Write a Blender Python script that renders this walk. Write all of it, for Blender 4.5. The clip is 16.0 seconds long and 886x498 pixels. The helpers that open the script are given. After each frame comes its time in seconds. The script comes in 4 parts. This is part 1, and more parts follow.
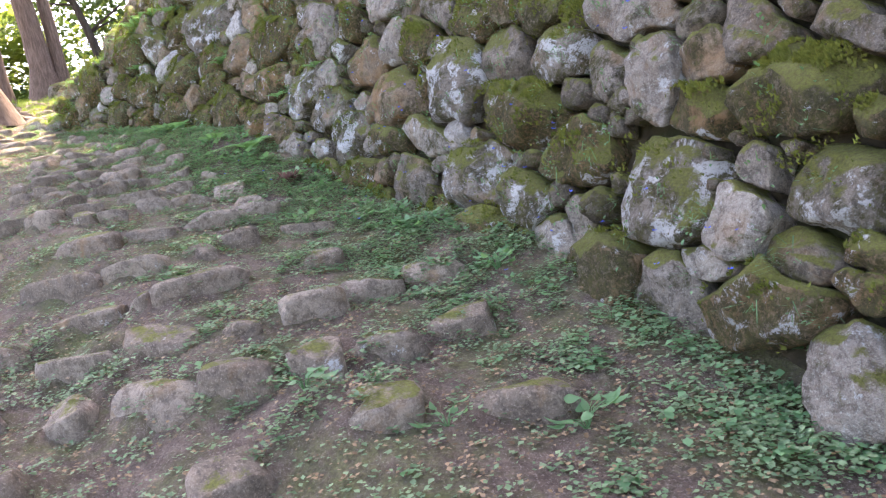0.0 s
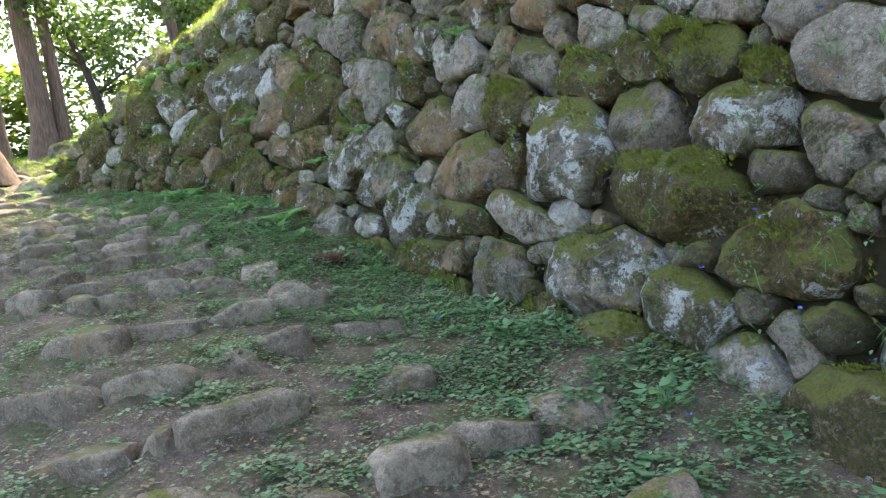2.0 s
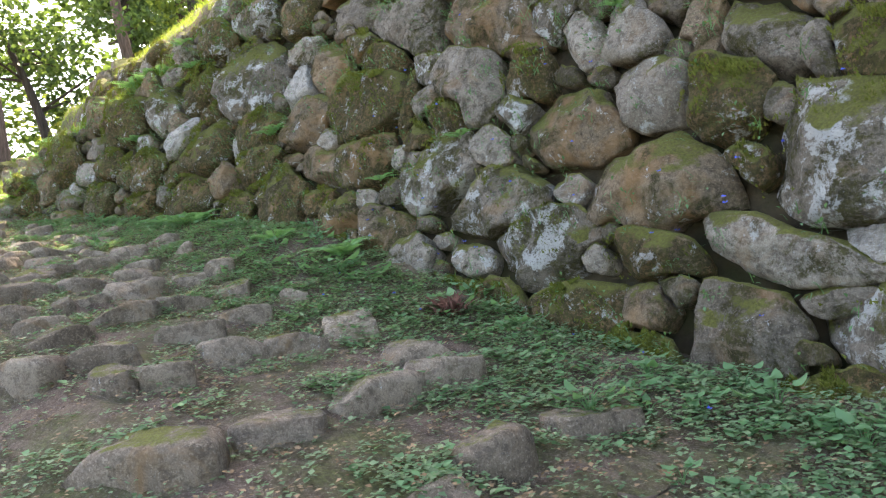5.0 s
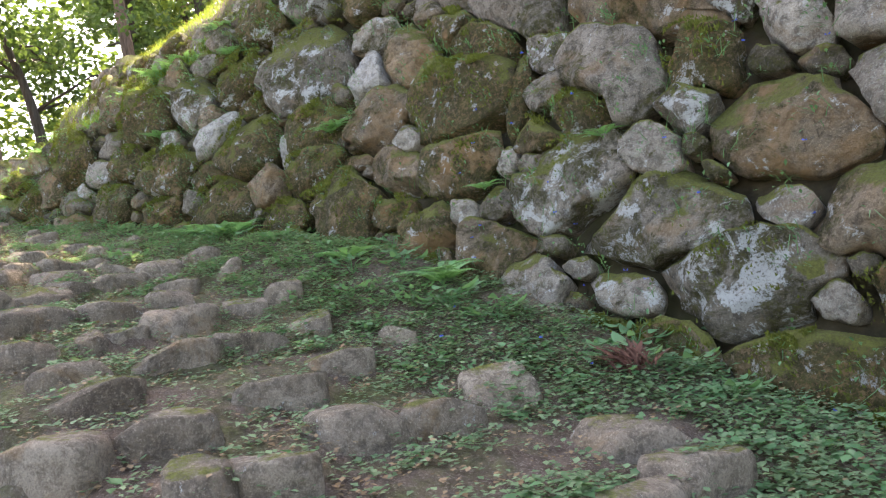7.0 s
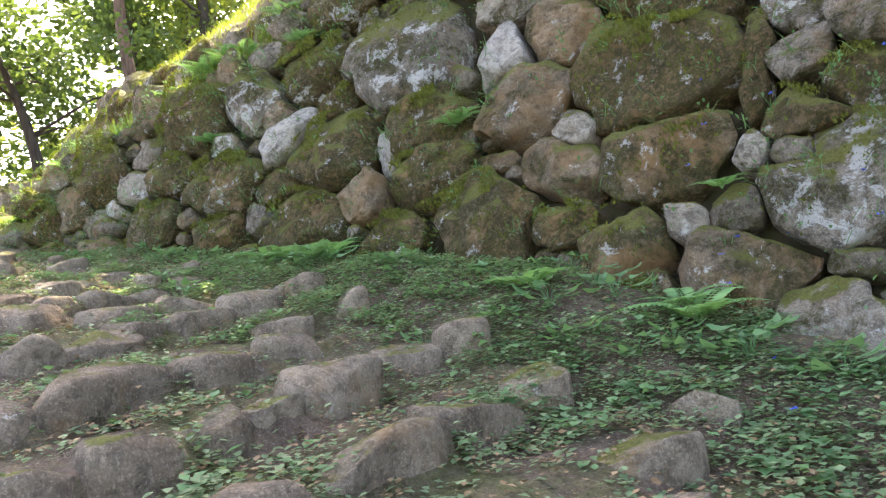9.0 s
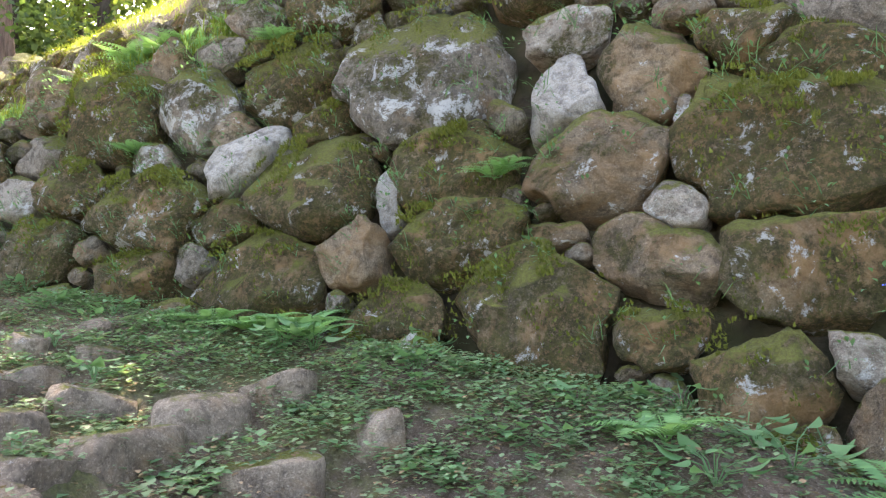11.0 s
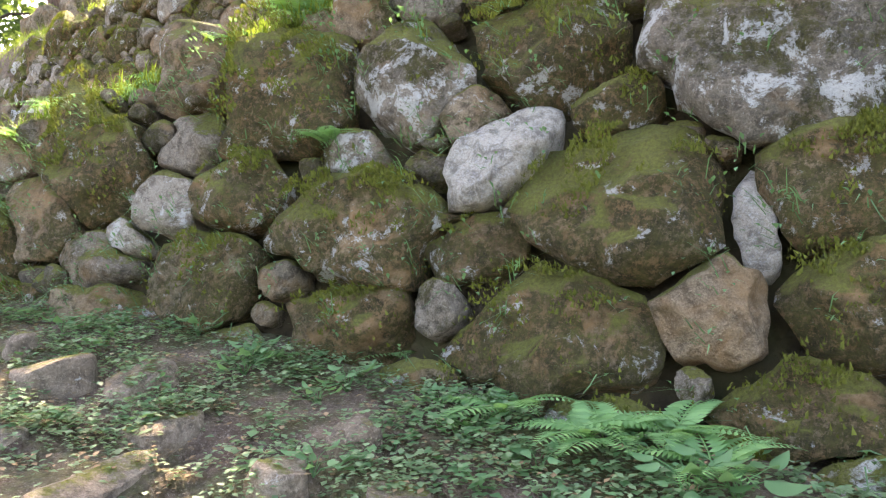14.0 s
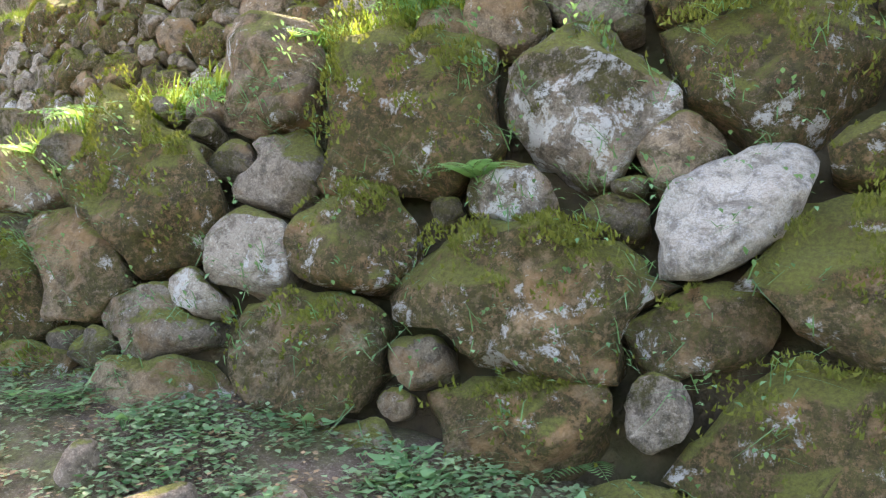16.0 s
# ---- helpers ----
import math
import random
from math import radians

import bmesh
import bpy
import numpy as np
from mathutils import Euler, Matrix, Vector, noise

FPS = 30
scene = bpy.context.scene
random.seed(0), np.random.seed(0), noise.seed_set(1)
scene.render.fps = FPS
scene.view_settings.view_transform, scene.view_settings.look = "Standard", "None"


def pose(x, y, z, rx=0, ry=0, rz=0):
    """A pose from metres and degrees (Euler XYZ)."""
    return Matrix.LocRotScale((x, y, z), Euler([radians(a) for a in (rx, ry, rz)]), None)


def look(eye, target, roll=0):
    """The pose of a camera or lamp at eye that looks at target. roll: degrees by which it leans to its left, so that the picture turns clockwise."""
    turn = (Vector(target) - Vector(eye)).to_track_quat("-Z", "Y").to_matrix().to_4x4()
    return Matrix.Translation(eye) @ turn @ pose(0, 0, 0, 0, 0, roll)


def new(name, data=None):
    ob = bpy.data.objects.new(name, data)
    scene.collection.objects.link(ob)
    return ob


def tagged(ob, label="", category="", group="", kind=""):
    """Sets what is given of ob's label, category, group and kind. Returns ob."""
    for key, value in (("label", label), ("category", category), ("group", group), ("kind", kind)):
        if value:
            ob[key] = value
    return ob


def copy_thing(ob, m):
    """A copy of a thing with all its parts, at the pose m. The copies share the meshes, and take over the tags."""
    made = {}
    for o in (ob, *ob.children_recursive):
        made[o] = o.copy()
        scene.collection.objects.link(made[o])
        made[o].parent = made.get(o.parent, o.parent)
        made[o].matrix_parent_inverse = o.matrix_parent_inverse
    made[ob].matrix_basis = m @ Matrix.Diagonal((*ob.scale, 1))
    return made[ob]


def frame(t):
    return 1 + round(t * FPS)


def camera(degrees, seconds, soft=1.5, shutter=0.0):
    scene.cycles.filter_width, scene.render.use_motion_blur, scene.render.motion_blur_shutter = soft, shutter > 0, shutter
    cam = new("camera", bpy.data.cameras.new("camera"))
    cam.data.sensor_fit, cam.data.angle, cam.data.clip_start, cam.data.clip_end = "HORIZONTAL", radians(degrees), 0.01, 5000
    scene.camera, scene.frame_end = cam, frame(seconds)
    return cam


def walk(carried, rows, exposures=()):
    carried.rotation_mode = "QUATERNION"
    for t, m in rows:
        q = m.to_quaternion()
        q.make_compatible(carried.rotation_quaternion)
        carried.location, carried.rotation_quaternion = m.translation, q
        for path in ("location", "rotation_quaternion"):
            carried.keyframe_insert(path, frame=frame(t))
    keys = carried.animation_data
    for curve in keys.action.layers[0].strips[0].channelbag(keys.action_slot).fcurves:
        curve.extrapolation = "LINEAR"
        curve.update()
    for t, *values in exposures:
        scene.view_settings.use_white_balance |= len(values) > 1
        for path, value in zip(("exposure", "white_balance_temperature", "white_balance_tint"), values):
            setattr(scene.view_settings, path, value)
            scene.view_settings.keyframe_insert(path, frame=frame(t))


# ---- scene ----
cam = camera(62.75, 16.0, soft=1.2)
walk(cam, [
    (0, look((7.972, -5.468, 0.141), (4.788, -3.091, -0.319), -10.99)),
    (0.5, look((7.485, -5.381, 0.217), (4.406, -2.843, -0.061), -10.93)),
    (1, look((7.043, -5.221, 0.179), (3.914, -2.746, -0.113), -10.41)),
    (1.5, look((6.618, -5.105, 0.397), (3.403, -2.730, 0.244), -9.93)),
    (2, look((6.097, -5.134, 0.397), (2.967, -2.644, 0.333), -8.80)),
    (2.5, look((5.652, -5.123, 0.425), (2.641, -2.490, 0.393), -8.61)),
    (3, look((5.151, -4.994, 0.447), (2.147, -2.354, 0.372), -8.12)),
    (3.5, look((4.801, -5.025, 0.540), (1.848, -2.327, 0.528), -7.39)),
    (4, look((4.344, -5.196, 0.579), (1.524, -2.360, 0.658), -8.11)),
    (4.5, look((3.825, -5.181, 0.500), (0.967, -2.383, 0.477), -8.27)),
    (5, look((3.299, -5.091, 0.687), (0.410, -2.325, 0.767), -8.41)),
    (5.2, look((3.135, -5.070, 0.712), (0.233, -2.319, 0.813), -8.39)),
    (7.3, look((1.097, -4.759, 0.938), (-1.726, -1.930, 1.114), -6.65)),
    (7.5, look((0.864, -4.738, 0.891), (-1.987, -1.937, 1.060), -6.66)),
    (8, look((0.183, -4.766, 1.058), (-2.654, -1.955, 1.284), -7.73)),
    (8.5, look((-0.244, -4.751, 1.129), (-3.032, -1.898, 1.423), -7.74)),
    (8.7, look((-0.493, -4.683, 1.116), (-3.286, -1.838, 1.436), -7.60)),
    (10.8, look((-2.433, -3.998, 1.550), (-4.521, -0.621, 2.036), -2.95)),
    (11, look((-2.594, -3.999, 1.646), (-4.808, -0.704, 2.143), -2.04)),
    (11.5, look((-3.033, -3.988, 1.714), (-5.562, -0.923, 2.171), -1.17)),
    (12, look((-3.394, -3.997, 1.947), (-5.916, -0.931, 2.437), -1.71)),
    (12.5, look((-3.793, -3.833, 2.107), (-6.355, -0.794, 2.556), -0.99)),
    (13, look((-4.048, -3.746, 2.281), (-6.646, -0.719, 2.578), -1.22)),
    (13.5, look((-4.499, -3.729, 2.397), (-7.034, -0.641, 2.595), -1.92)),
    (14, look((-4.820, -3.668, 2.491), (-7.202, -0.456, 2.595), -2.25)),
    (14.5, look((-5.242, -3.526, 2.650), (-7.622, -0.311, 2.680), -2.38)),
    (15, look((-5.576, -3.460, 2.750), (-7.928, -0.225, 2.717), -1.60)),
    (15.5, look((-5.979, -3.458, 2.880), (-8.248, -0.164, 2.962), -2.10)),
    (16, look((-6.265, -3.448, 2.913), (-8.469, -0.110, 2.970), -1.68)),
], exposures=[(0.0, 3.25, 7000, 26), (0.6, 2.7, 6600, 8), (2.5, 2.9, 6800, 7), (4.5, 2.95, 7300, 12), (8.5, 3.1, 7500, 17), (11.5, 3.35, 7500, 18), (13.0, 3.35, 7700, 20), (16.0, 3.5, 7500, 18)])

# ---- light ----
SUN = Vector((-0.478, 0.430, 0.766)).normalized()
sky_world = bpy.data.worlds.new("sky")
scene.world = sky_world
sky_world.use_nodes = True
wn = sky_world.node_tree.nodes
sky = wn.new("ShaderNodeTexSky")
sky.sky_type = "NISHITA"
sky.sun_disc = False
sky.sun_elevation = math.asin(SUN.z)
sky.sun_rotation = math.atan2(SUN.x, SUN.y)
sky.dust_density = 2.5
wn["Background"].inputs["Strength"].default_value = 0.15
sky_world.node_tree.links.new(sky.outputs[0], wn["Background"].inputs["Color"])
sun = new("sun", bpy.data.lights.new("sun", "SUN"))
sun.data.energy, sun.data.angle, sun.data.color = 4.0, radians(0.6), (1.0, 0.9, 0.74)
sun.matrix_world = look((0, 0, 0), tuple(-SUN))

rng = np.random.default_rng(7)


# ---- materials ----
class Mat:
    """A node material with short-hand for building it."""

    def __init__(self, name, rough=0.85, translucent=False):
        self.m = bpy.data.materials.new(name)
        self.m.use_nodes = True
        self.n, self.l = self.m.node_tree.nodes, self.m.node_tree.links
        self.b = self.n["Principled BSDF"]
        self.b.inputs["Roughness"].default_value = rough
        self.b.inputs["Specular IOR Level"].default_value = 0.3
        self.co = self.n.new("ShaderNodeNewGeometry").outputs["Position"]

    def put(self, socket, value):
        if hasattr(value, "links"):
            self.l.new(value, socket)
        else:
            socket.default_value = value

    def noise(self, scale, detail=4, rough=0.6, dist=0.0, off=None):
        t = self.n.new("ShaderNodeTexNoise")
        t.inputs["Scale"].default_value, t.inputs["Detail"].default_value = scale, detail
        t.inputs["Roughness"].default_value, t.inputs["Distortion"].default_value = rough, dist
        self.l.new(off or self.co, t.inputs["Vector"])
        return t.outputs["Fac"]

    def ramp(self, fac, a, b, lo=0.0, hi=1.0):
        t = self.n.new("ShaderNodeMapRange")
        t.inputs["From Min"].default_value, t.inputs["From Max"].default_value = a, b
        t.inputs["To Min"].default_value, t.inputs["To Max"].default_value = lo, hi
        self.l.new(fac, t.inputs["Value"])
        return t.outputs["Result"]

    def math(self, op, a, b=0.0):
        t = self.n.new("ShaderNodeMath")
        t.operation = op
        self.put(t.inputs[0], a), self.put(t.inputs[1], b)
        return t.outputs[0]

    def mix(self, fac, a, b):
        t = self.n.new("ShaderNodeMix")
        t.data_type = "RGBA"
        self.put(t.inputs["Factor"], fac)
        self.put(t.inputs["A"], a if hasattr(a, "links") else (*a, 1))
        self.put(t.inputs["B"], b if hasattr(b, "links") else (*b, 1))
        return t.outputs["Result"]

    def random(self, island=False):
        if island:
            return self.n.new("ShaderNodeNewGeometry").outputs["Random Per Island"]
        return self.n.new("ShaderNodeObjectInfo").outputs["Random"]

    def facing_up(self):
        t = self.n.new("ShaderNodeSeparateXYZ")
        self.l.new(self.n.new("ShaderNodeNewGeometry").outputs["Normal"], t.inputs[0])
        return t.outputs["Z"]

    def shifted(self):
        """Position moved by the object's random number, so that no two stones share a pattern."""
        t = self.n.new("ShaderNodeVectorMath")
        t.operation = "ADD"
        self.l.new(self.co, t.inputs[0])
        self.l.new(self.math("MULTIPLY", self.random(), 37.0), t.inputs[1])
        return t.outputs[0]

    def color(self, c):
        self.put(self.b.inputs["Base Color"], c if hasattr(c, "links") else (*c, 1))
        return self

    def bump(self, height, strength=0.5, distance=0.02):
        t = self.n.new("ShaderNodeBump")
        t.inputs["Strength"].default_value, t.inputs["Distance"].default_value = strength, distance
        self.l.new(height, t.inputs["Height"])
        self.l.new(t.outputs[0], self.b.inputs["Normal"])
        return self


MOSS_DARK, MOSS, MOSS_LIGHT = (0.042, 0.036, 0.012), (0.135, 0.122, 0.032), (0.21, 0.22, 0.045)


def stone_material(name, dark, light, moss=0.3, lichen=0.2, ochre=0.2, island=False, worn=1.0):
    """Weathered rock: mottled grain, rust stains, white lichen crusts, moss in patches and thick on what faces up."""
    k = Mat(name, 0.92)
    pos = k.co if island else k.shifted()
    rnd = k.random(island)
    tone = k.math("ADD", k.ramp(k.noise(2.6, 6, 0.68, 0.5, off=pos), 0.3, 0.7), k.ramp(rnd, 0, 1, -0.3, 0.3))
    col = k.mix(tone, dark, light)
    mott = k.noise(13, 6, 0.75, 0.4, off=pos)
    col = k.mix(k.ramp(mott, 0.40, 0.54, 0.8 * worn, 0.0), col, tuple(c * 0.45 for c in dark))
    col = k.mix(k.ramp(k.noise(60, 4, 0.75, off=pos), 0.52, 0.68, 0.0, 0.5), col, tuple(min(0.7, c * 1.5) for c in light))
    col = k.mix(k.ramp(k.noise(105, 4, 0.8, off=pos), 0.42, 0.52, 0.38 * worn, 0.0), col, tuple(c * 0.35 for c in dark))
    rust = k.ramp(k.math("ADD", k.noise(2.7, 5, 0.65, 0.6, off=pos), ochre), 0.60, 0.82, 0, 0.85)
    col = k.mix(rust, col, k.mix(mott, (0.17, 0.085, 0.032), (0.44, 0.265, 0.115)))
    spots = k.math("ADD", k.noise(4.3, 9, 0.78, 0.35, off=pos), lichen)
    crust = k.ramp(spots, 0.69, 0.73, 0, 0.9)
    crust = k.math("MULTIPLY", crust, k.ramp(k.noise(45, 4, 0.8, off=pos), 0.34, 0.46))
    col = k.mix(crust, col, k.mix(mott, (0.48, 0.465, 0.42), (0.72, 0.71, 0.66)))
    patch = k.math("ADD", k.noise(2.1, 8, 0.74, 0.5, off=pos), moss)
    film = k.ramp(patch, 0.60, 0.67, 0, 0.95)
    film = k.math("MULTIPLY", film, k.ramp(k.noise(24, 7, 0.85, off=pos), 0.42, 0.51, 0.10, 1.0))
    film = k.math("MULTIPLY", film, k.math("SUBTRACT", 1.0, crust))
    speck = k.noise(55, 5, 0.8, off=pos)
    col = k.mix(film, col, k.mix(k.ramp(k.math("ADD", k.math("MULTIPLY", k.noise(11, 6, 0.75, off=pos), 0.6), k.math("MULTIPLY", speck, 0.4)), 0.40, 0.60), MOSS_DARK, MOSS))
    up = k.math("ADD", k.facing_up(), k.math("MULTIPLY", k.noise(3.4, 8, 0.75, off=pos), 1.3))
    cap = k.ramp(k.math("ADD", up, moss * 1.05), 1.32, 1.46, 0, 1)
    col = k.mix(cap, col, k.mix(k.ramp(k.noise(48, 6, 0.8, off=pos), 0.40, 0.60), MOSS, MOSS_LIGHT))
    green = k.math("MAXIMUM", cap, film)
    fuzz = k.math("MULTIPLY", k.noise(120, 4, 0.75, off=pos), k.math("ADD", green, 0.25))
    rel = k.math("ADD", k.math("MULTIPLY", k.noise(6.5, 8, 0.72, 0.3, off=pos), 1.3), k.math("MULTIPLY", fuzz, 0.45))
    rel = k.math("ADD", rel, k.math("MULTIPLY", mott, 0.55))
    rel = k.math("ADD", rel, k.math("MULTIPLY", k.noise(48, 5, 0.8, off=pos), 0.3))
    k.color(col).bump(rel, 0.4 + 0.6 * worn, 0.09 * worn)
    return k.m


STONES = {
    "g": stone_material("grey_stone", (0.20, 0.16, 0.115), (0.41, 0.345, 0.27), 0.10, 0.06, 0.06),
    "p": stone_material("pale_stone", (0.31, 0.25, 0.19), (0.54, 0.46, 0.365), 0.05, 0.12, 0.06),
    "P": stone_material("bare_pale_stone", (0.44, 0.385, 0.315), (0.62, 0.565, 0.48), -0.3, 0.03, -0.12),
    "l": stone_material("lichen_stone", (0.20, 0.165, 0.12), (0.40, 0.335, 0.26), 0.14, 0.17, 0.05),
    "o": stone_material("rusty_stone", (0.21, 0.155, 0.10), (0.40, 0.30, 0.195), 0.09, 0.11, 0.17),
    "m": stone_material("mossy_stone", (0.175, 0.13, 0.078), (0.40, 0.30, 0.185), 0.23, 0.13, 0.27),
    "M": stone_material("thick_mossy_stone", (0.16, 0.12, 0.07), (0.34, 0.27, 0.17), 0.39, 0.06, 0.12),
    "n": stone_material("damp_mossy_stone", (0.155, 0.12, 0.073), (0.37, 0.285, 0.18), 0.19, 0.11, 0.23),
    "c": stone_material("ochre_stone", (0.24, 0.17, 0.10), (0.40, 0.30, 0.20), 0.0, 0.04, 0.14),
}
JOINED = stone_material("small_stones", (0.14, 0.11, 0.075), (0.33, 0.275, 0.20), 0.12, 0.06, 0.10, island=True)
STEP = stone_material("trodden_stone", (0.20, 0.15, 0.105), (0.41, 0.325, 0.238), -0.24, 0.06, 0.04, worn=0.8)
BOULDER = stone_material("sunny_boulder", (0.20, 0.15, 0.10), (0.40, 0.33, 0.24), 0.10, 0.06, 0.12)


def soil_material():
    k = Mat("soil", 0.95)
    big = k.noise(1.3, 5)
    col = k.mix(k.ramp(k.noise(7, 6, 0.7), 0.3, 0.7), (0.078, 0.052, 0.037), (0.22, 0.155, 0.112))
    col = k.mix(k.ramp(k.noise(70, 4, 0.85), 0.53, 0.66, 0, 0.75), col, (0.38, 0.31, 0.25))
    col = k.mix(k.ramp(k.noise(38, 5, 0.85), 0.36, 0.46, 0.7, 0.0), col, (0.045, 0.03, 0.02))
    green = k.ramp(k.math("ADD", big, k.math("MULTIPLY", k.noise(9, 5), 0.35)), 0.62, 0.82, 0, 0.75)
    col = k.mix(green, col, k.mix(k.ramp(k.noise(40, 4), 0.35, 0.65), (0.06, 0.07, 0.02), (0.15, 0.165, 0.05)))
    k.color(col).bump(k.math("ADD", k.noise(16, 6, 0.75), k.math("MULTIPLY", k.noise(120, 3), 0.4)), 1.0, 0.05)
    return k.m


def earth_material():
    k = Mat("packed_earth", 0.95)
    col = k.mix(k.ramp(k.noise(5, 5), 0.3, 0.7), (0.04, 0.03, 0.018), (0.12, 0.09, 0.05))
    col = k.mix(k.ramp(k.noise(2.2, 5), 0.45, 0.65, 0, 0.8), col, (0.05, 0.055, 0.016))
    k.color(col).bump(k.noise(20, 6, 0.75), 1.0, 0.06)
    return k.m


def leaf_material(name, dark, light, glow=0.4, rough=0.55):
    """Leaves that let some light through; each leaf has its own shade."""
    k = Mat(name, rough)
    rnd = k.random(island=True)
    col = k.mix(k.ramp(k.math("ADD", rnd, k.math("MULTIPLY", k.noise(3, 3), 0.6)), 0.2, 1.3), dark, light)
    k.color(col)
    t = k.n.new("ShaderNodeBsdfTranslucent")
    k.l.new(k.mix(0.5, col, (light[0] * 1.5, light[1] * 1.5, light[2] * 0.8)), t.inputs["Color"])
    s = k.n.new("ShaderNodeMixShader")
    s.inputs[0].default_value = glow
    k.l.new(k.b.outputs[0], s.inputs[1]), k.l.new(t.outputs[0], s.inputs[2])
    k.l.new(s.outputs[0], k.n["Material Output"].inputs["Surface"])
    return k.m


def bark_material(name, dark, light):
    k = Mat(name, 0.95)
    v = k.n.new("ShaderNodeMapping")
    v.inputs["Scale"].default_value = (9, 9, 0.9)
    k.l.new(k.co, v.inputs["Vector"])
    g = k.noise(1.6, 6, 0.7, 0.3, off=v.outputs[0])
    k.color(k.mix(k.ramp(g, 0.3, 0.7), dark, light)).bump(g, 1.0, 0.06)
    return k.m


SOIL, EARTH = soil_material(), earth_material()
HERB = leaf_material("herb_leaf", (0.060, 0.14, 0.060), (0.17, 0.31, 0.14))
CLOVER = leaf_material("ground_leaf", (0.065, 0.12, 0.058), (0.22, 0.31, 0.16), 0.35)
FERN = leaf_material("fern_leaf", (0.10, 0.22, 0.085), (0.22, 0.40, 0.15))
GRASS = leaf_material("grass_blade", (0.07, 0.12, 0.022), (0.22, 0.29, 0.05))
MOSSY = leaf_material("moss_tuft", (0.065, 0.075, 0.012), (0.17, 0.185, 0.035), 0.3, 0.9)
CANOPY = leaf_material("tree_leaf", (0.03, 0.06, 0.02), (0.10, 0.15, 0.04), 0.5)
# lighter copy of the tree leaf, with sunlight put into its colour
BRIGHT = leaf_material("sunlit_tree_leaf", (0.07, 0.11, 0.02), (0.20, 0.25, 0.05), 0.5)
LITTER = leaf_material("dry_leaf", (0.10, 0.06, 0.03), (0.34, 0.23, 0.13), 0.15, 0.8)
DEAD = leaf_material("dead_sprig", (0.06, 0.024, 0.015), (0.16, 0.07, 0.045), 0.1, 0.8)
PETAL = leaf_material("blue_petal", (0.05, 0.08, 0.5), (0.12, 0.18, 0.75), 0.3)
TWIG = bark_material("twig_bark", (0.06, 0.045, 0.03), (0.2, 0.15, 0.11))
BARK = bark_material("cedar_bark", (0.075, 0.045, 0.03), (0.24, 0.16, 0.115))
BARK_DARK = bark_material("dark_bark", (0.03, 0.022, 0.016), (0.10, 0.08, 0.06))


# ---- helpers for meshes ----
def mesh(name, verts, faces, material, smooth=True):
    me = bpy.data.meshes.new(name)
    me.from_pydata([tuple(v) for v in verts], [], faces)
    me.materials.append(material)
    if smooth:
        me.polygons.foreach_set("use_smooth", [True] * len(me.polygons))
    me.update()
    return me


def part(name, me, parent, label=""):
    """One mesh object under a thing; its points are in the parent's own space."""
    ob = new(name, me)
    ob.parent = parent
    return tagged(ob, label)


def smooth_step(a, b, v):
    t = np.clip((v - a) / (b - a), 0, 1)
    return t * t * (3 - 2 * t)


def fbm(x, y, scale, seed=0.0):
    return noise.fractal(Vector((x * scale, y * scale, seed)), 0.9, 2.1, 4)


class Soup:
    """Many small leaves gathered into one mesh."""

    def __init__(self):
        self.v, self.f = [], []

    def add(self, verts, faces):
        n = len(self.v)
        self.v.extend(verts)
        self.f.extend([tuple(i + n for i in f) for f in faces])

    def leaf(self, at, way, side, length, width, bend=0.2):
        """A pointed leaf with a folded middle: four quads along two halves."""
        nrm = side.cross(way)
        a, b = at + way * length * 0.45 + nrm * length * bend * 0.4, at + way * length - nrm * length * bend
        w = side * width * 0.5
        fold = nrm * width * 0.16
        q = at + way * length * 0.75
        self.add([at, a + w + fold, a, a - w + fold, q + w * 0.6 + fold * 0.5, q, q - w * 0.6 + fold * 0.5, b],
                 [(0, 2, 1), (0, 3, 2), (1, 2, 5, 4), (2, 3, 6, 5), (4, 5, 7), (5, 6, 7)])

    def blade(self, at, way, side, length, width):
        """A narrow blade of grass that bends over."""
        d = Vector((way.x, way.y, 0)) * length * 0.45 - Vector((0, 0, length * 0.12))
        m, e = at + way * length * 0.6, at + way * length + d
        w = side * width * 0.5
        self.add([at - w, at + w, m + w * 0.8, m - w * 0.8, e], [(0, 1, 2, 3), (3, 2, 4)])

    def mesh(self, name, material):
        return mesh(name, self.v, self.f, material)


def any_way(tilt_lo=0.0, tilt_hi=1.0):
    """A random way: its angle round the upright and its slope."""
    a, t = rng.uniform(0, 2 * math.pi), rng.uniform(tilt_lo, tilt_hi)
    d = Vector((math.cos(a), math.sin(a), t)).normalized()
    return d, Vector((-math.sin(a), math.cos(a), 0))


# ---- lie of the land ----
GC, WC = (-0.1095, -0.2323, -0.0267), (-0.6282, -0.0336, 0.3556, -0.01940)
ROW_SKEW = 0.22
STEP_ROWS = [8.0, 7.0, 6.1, 4.75, 3.85, 2.95, 1.9, 0.85, -0.2, -1.2, -2.1, -3.0, -3.75, -4.5, -5.35, -6.25, -7.2,
             -8.3, -9.3, -10.2, -11.1, -12.0, -12.9, -13.8, -14.7, -15.6, -16.5, -17.4, -18.3]


def wall_y(x, z):
    return WC[0] + WC[1] * x + WC[2] * z + WC[3] * x * x


def bank_rise(x):
    """How far the soil banks up against the foot of the wall."""
    return float(np.interp(x, [-12, -10.4, -9, -7, -5.7, -3.5, -2, -0.5, 1, 2.5, 4, 6], [0.1, 0.15, 0.25, 0.33, 0.45, 0.5, 0.33, 0.12, 0.1, 0.3, 0.4, 0.5]))


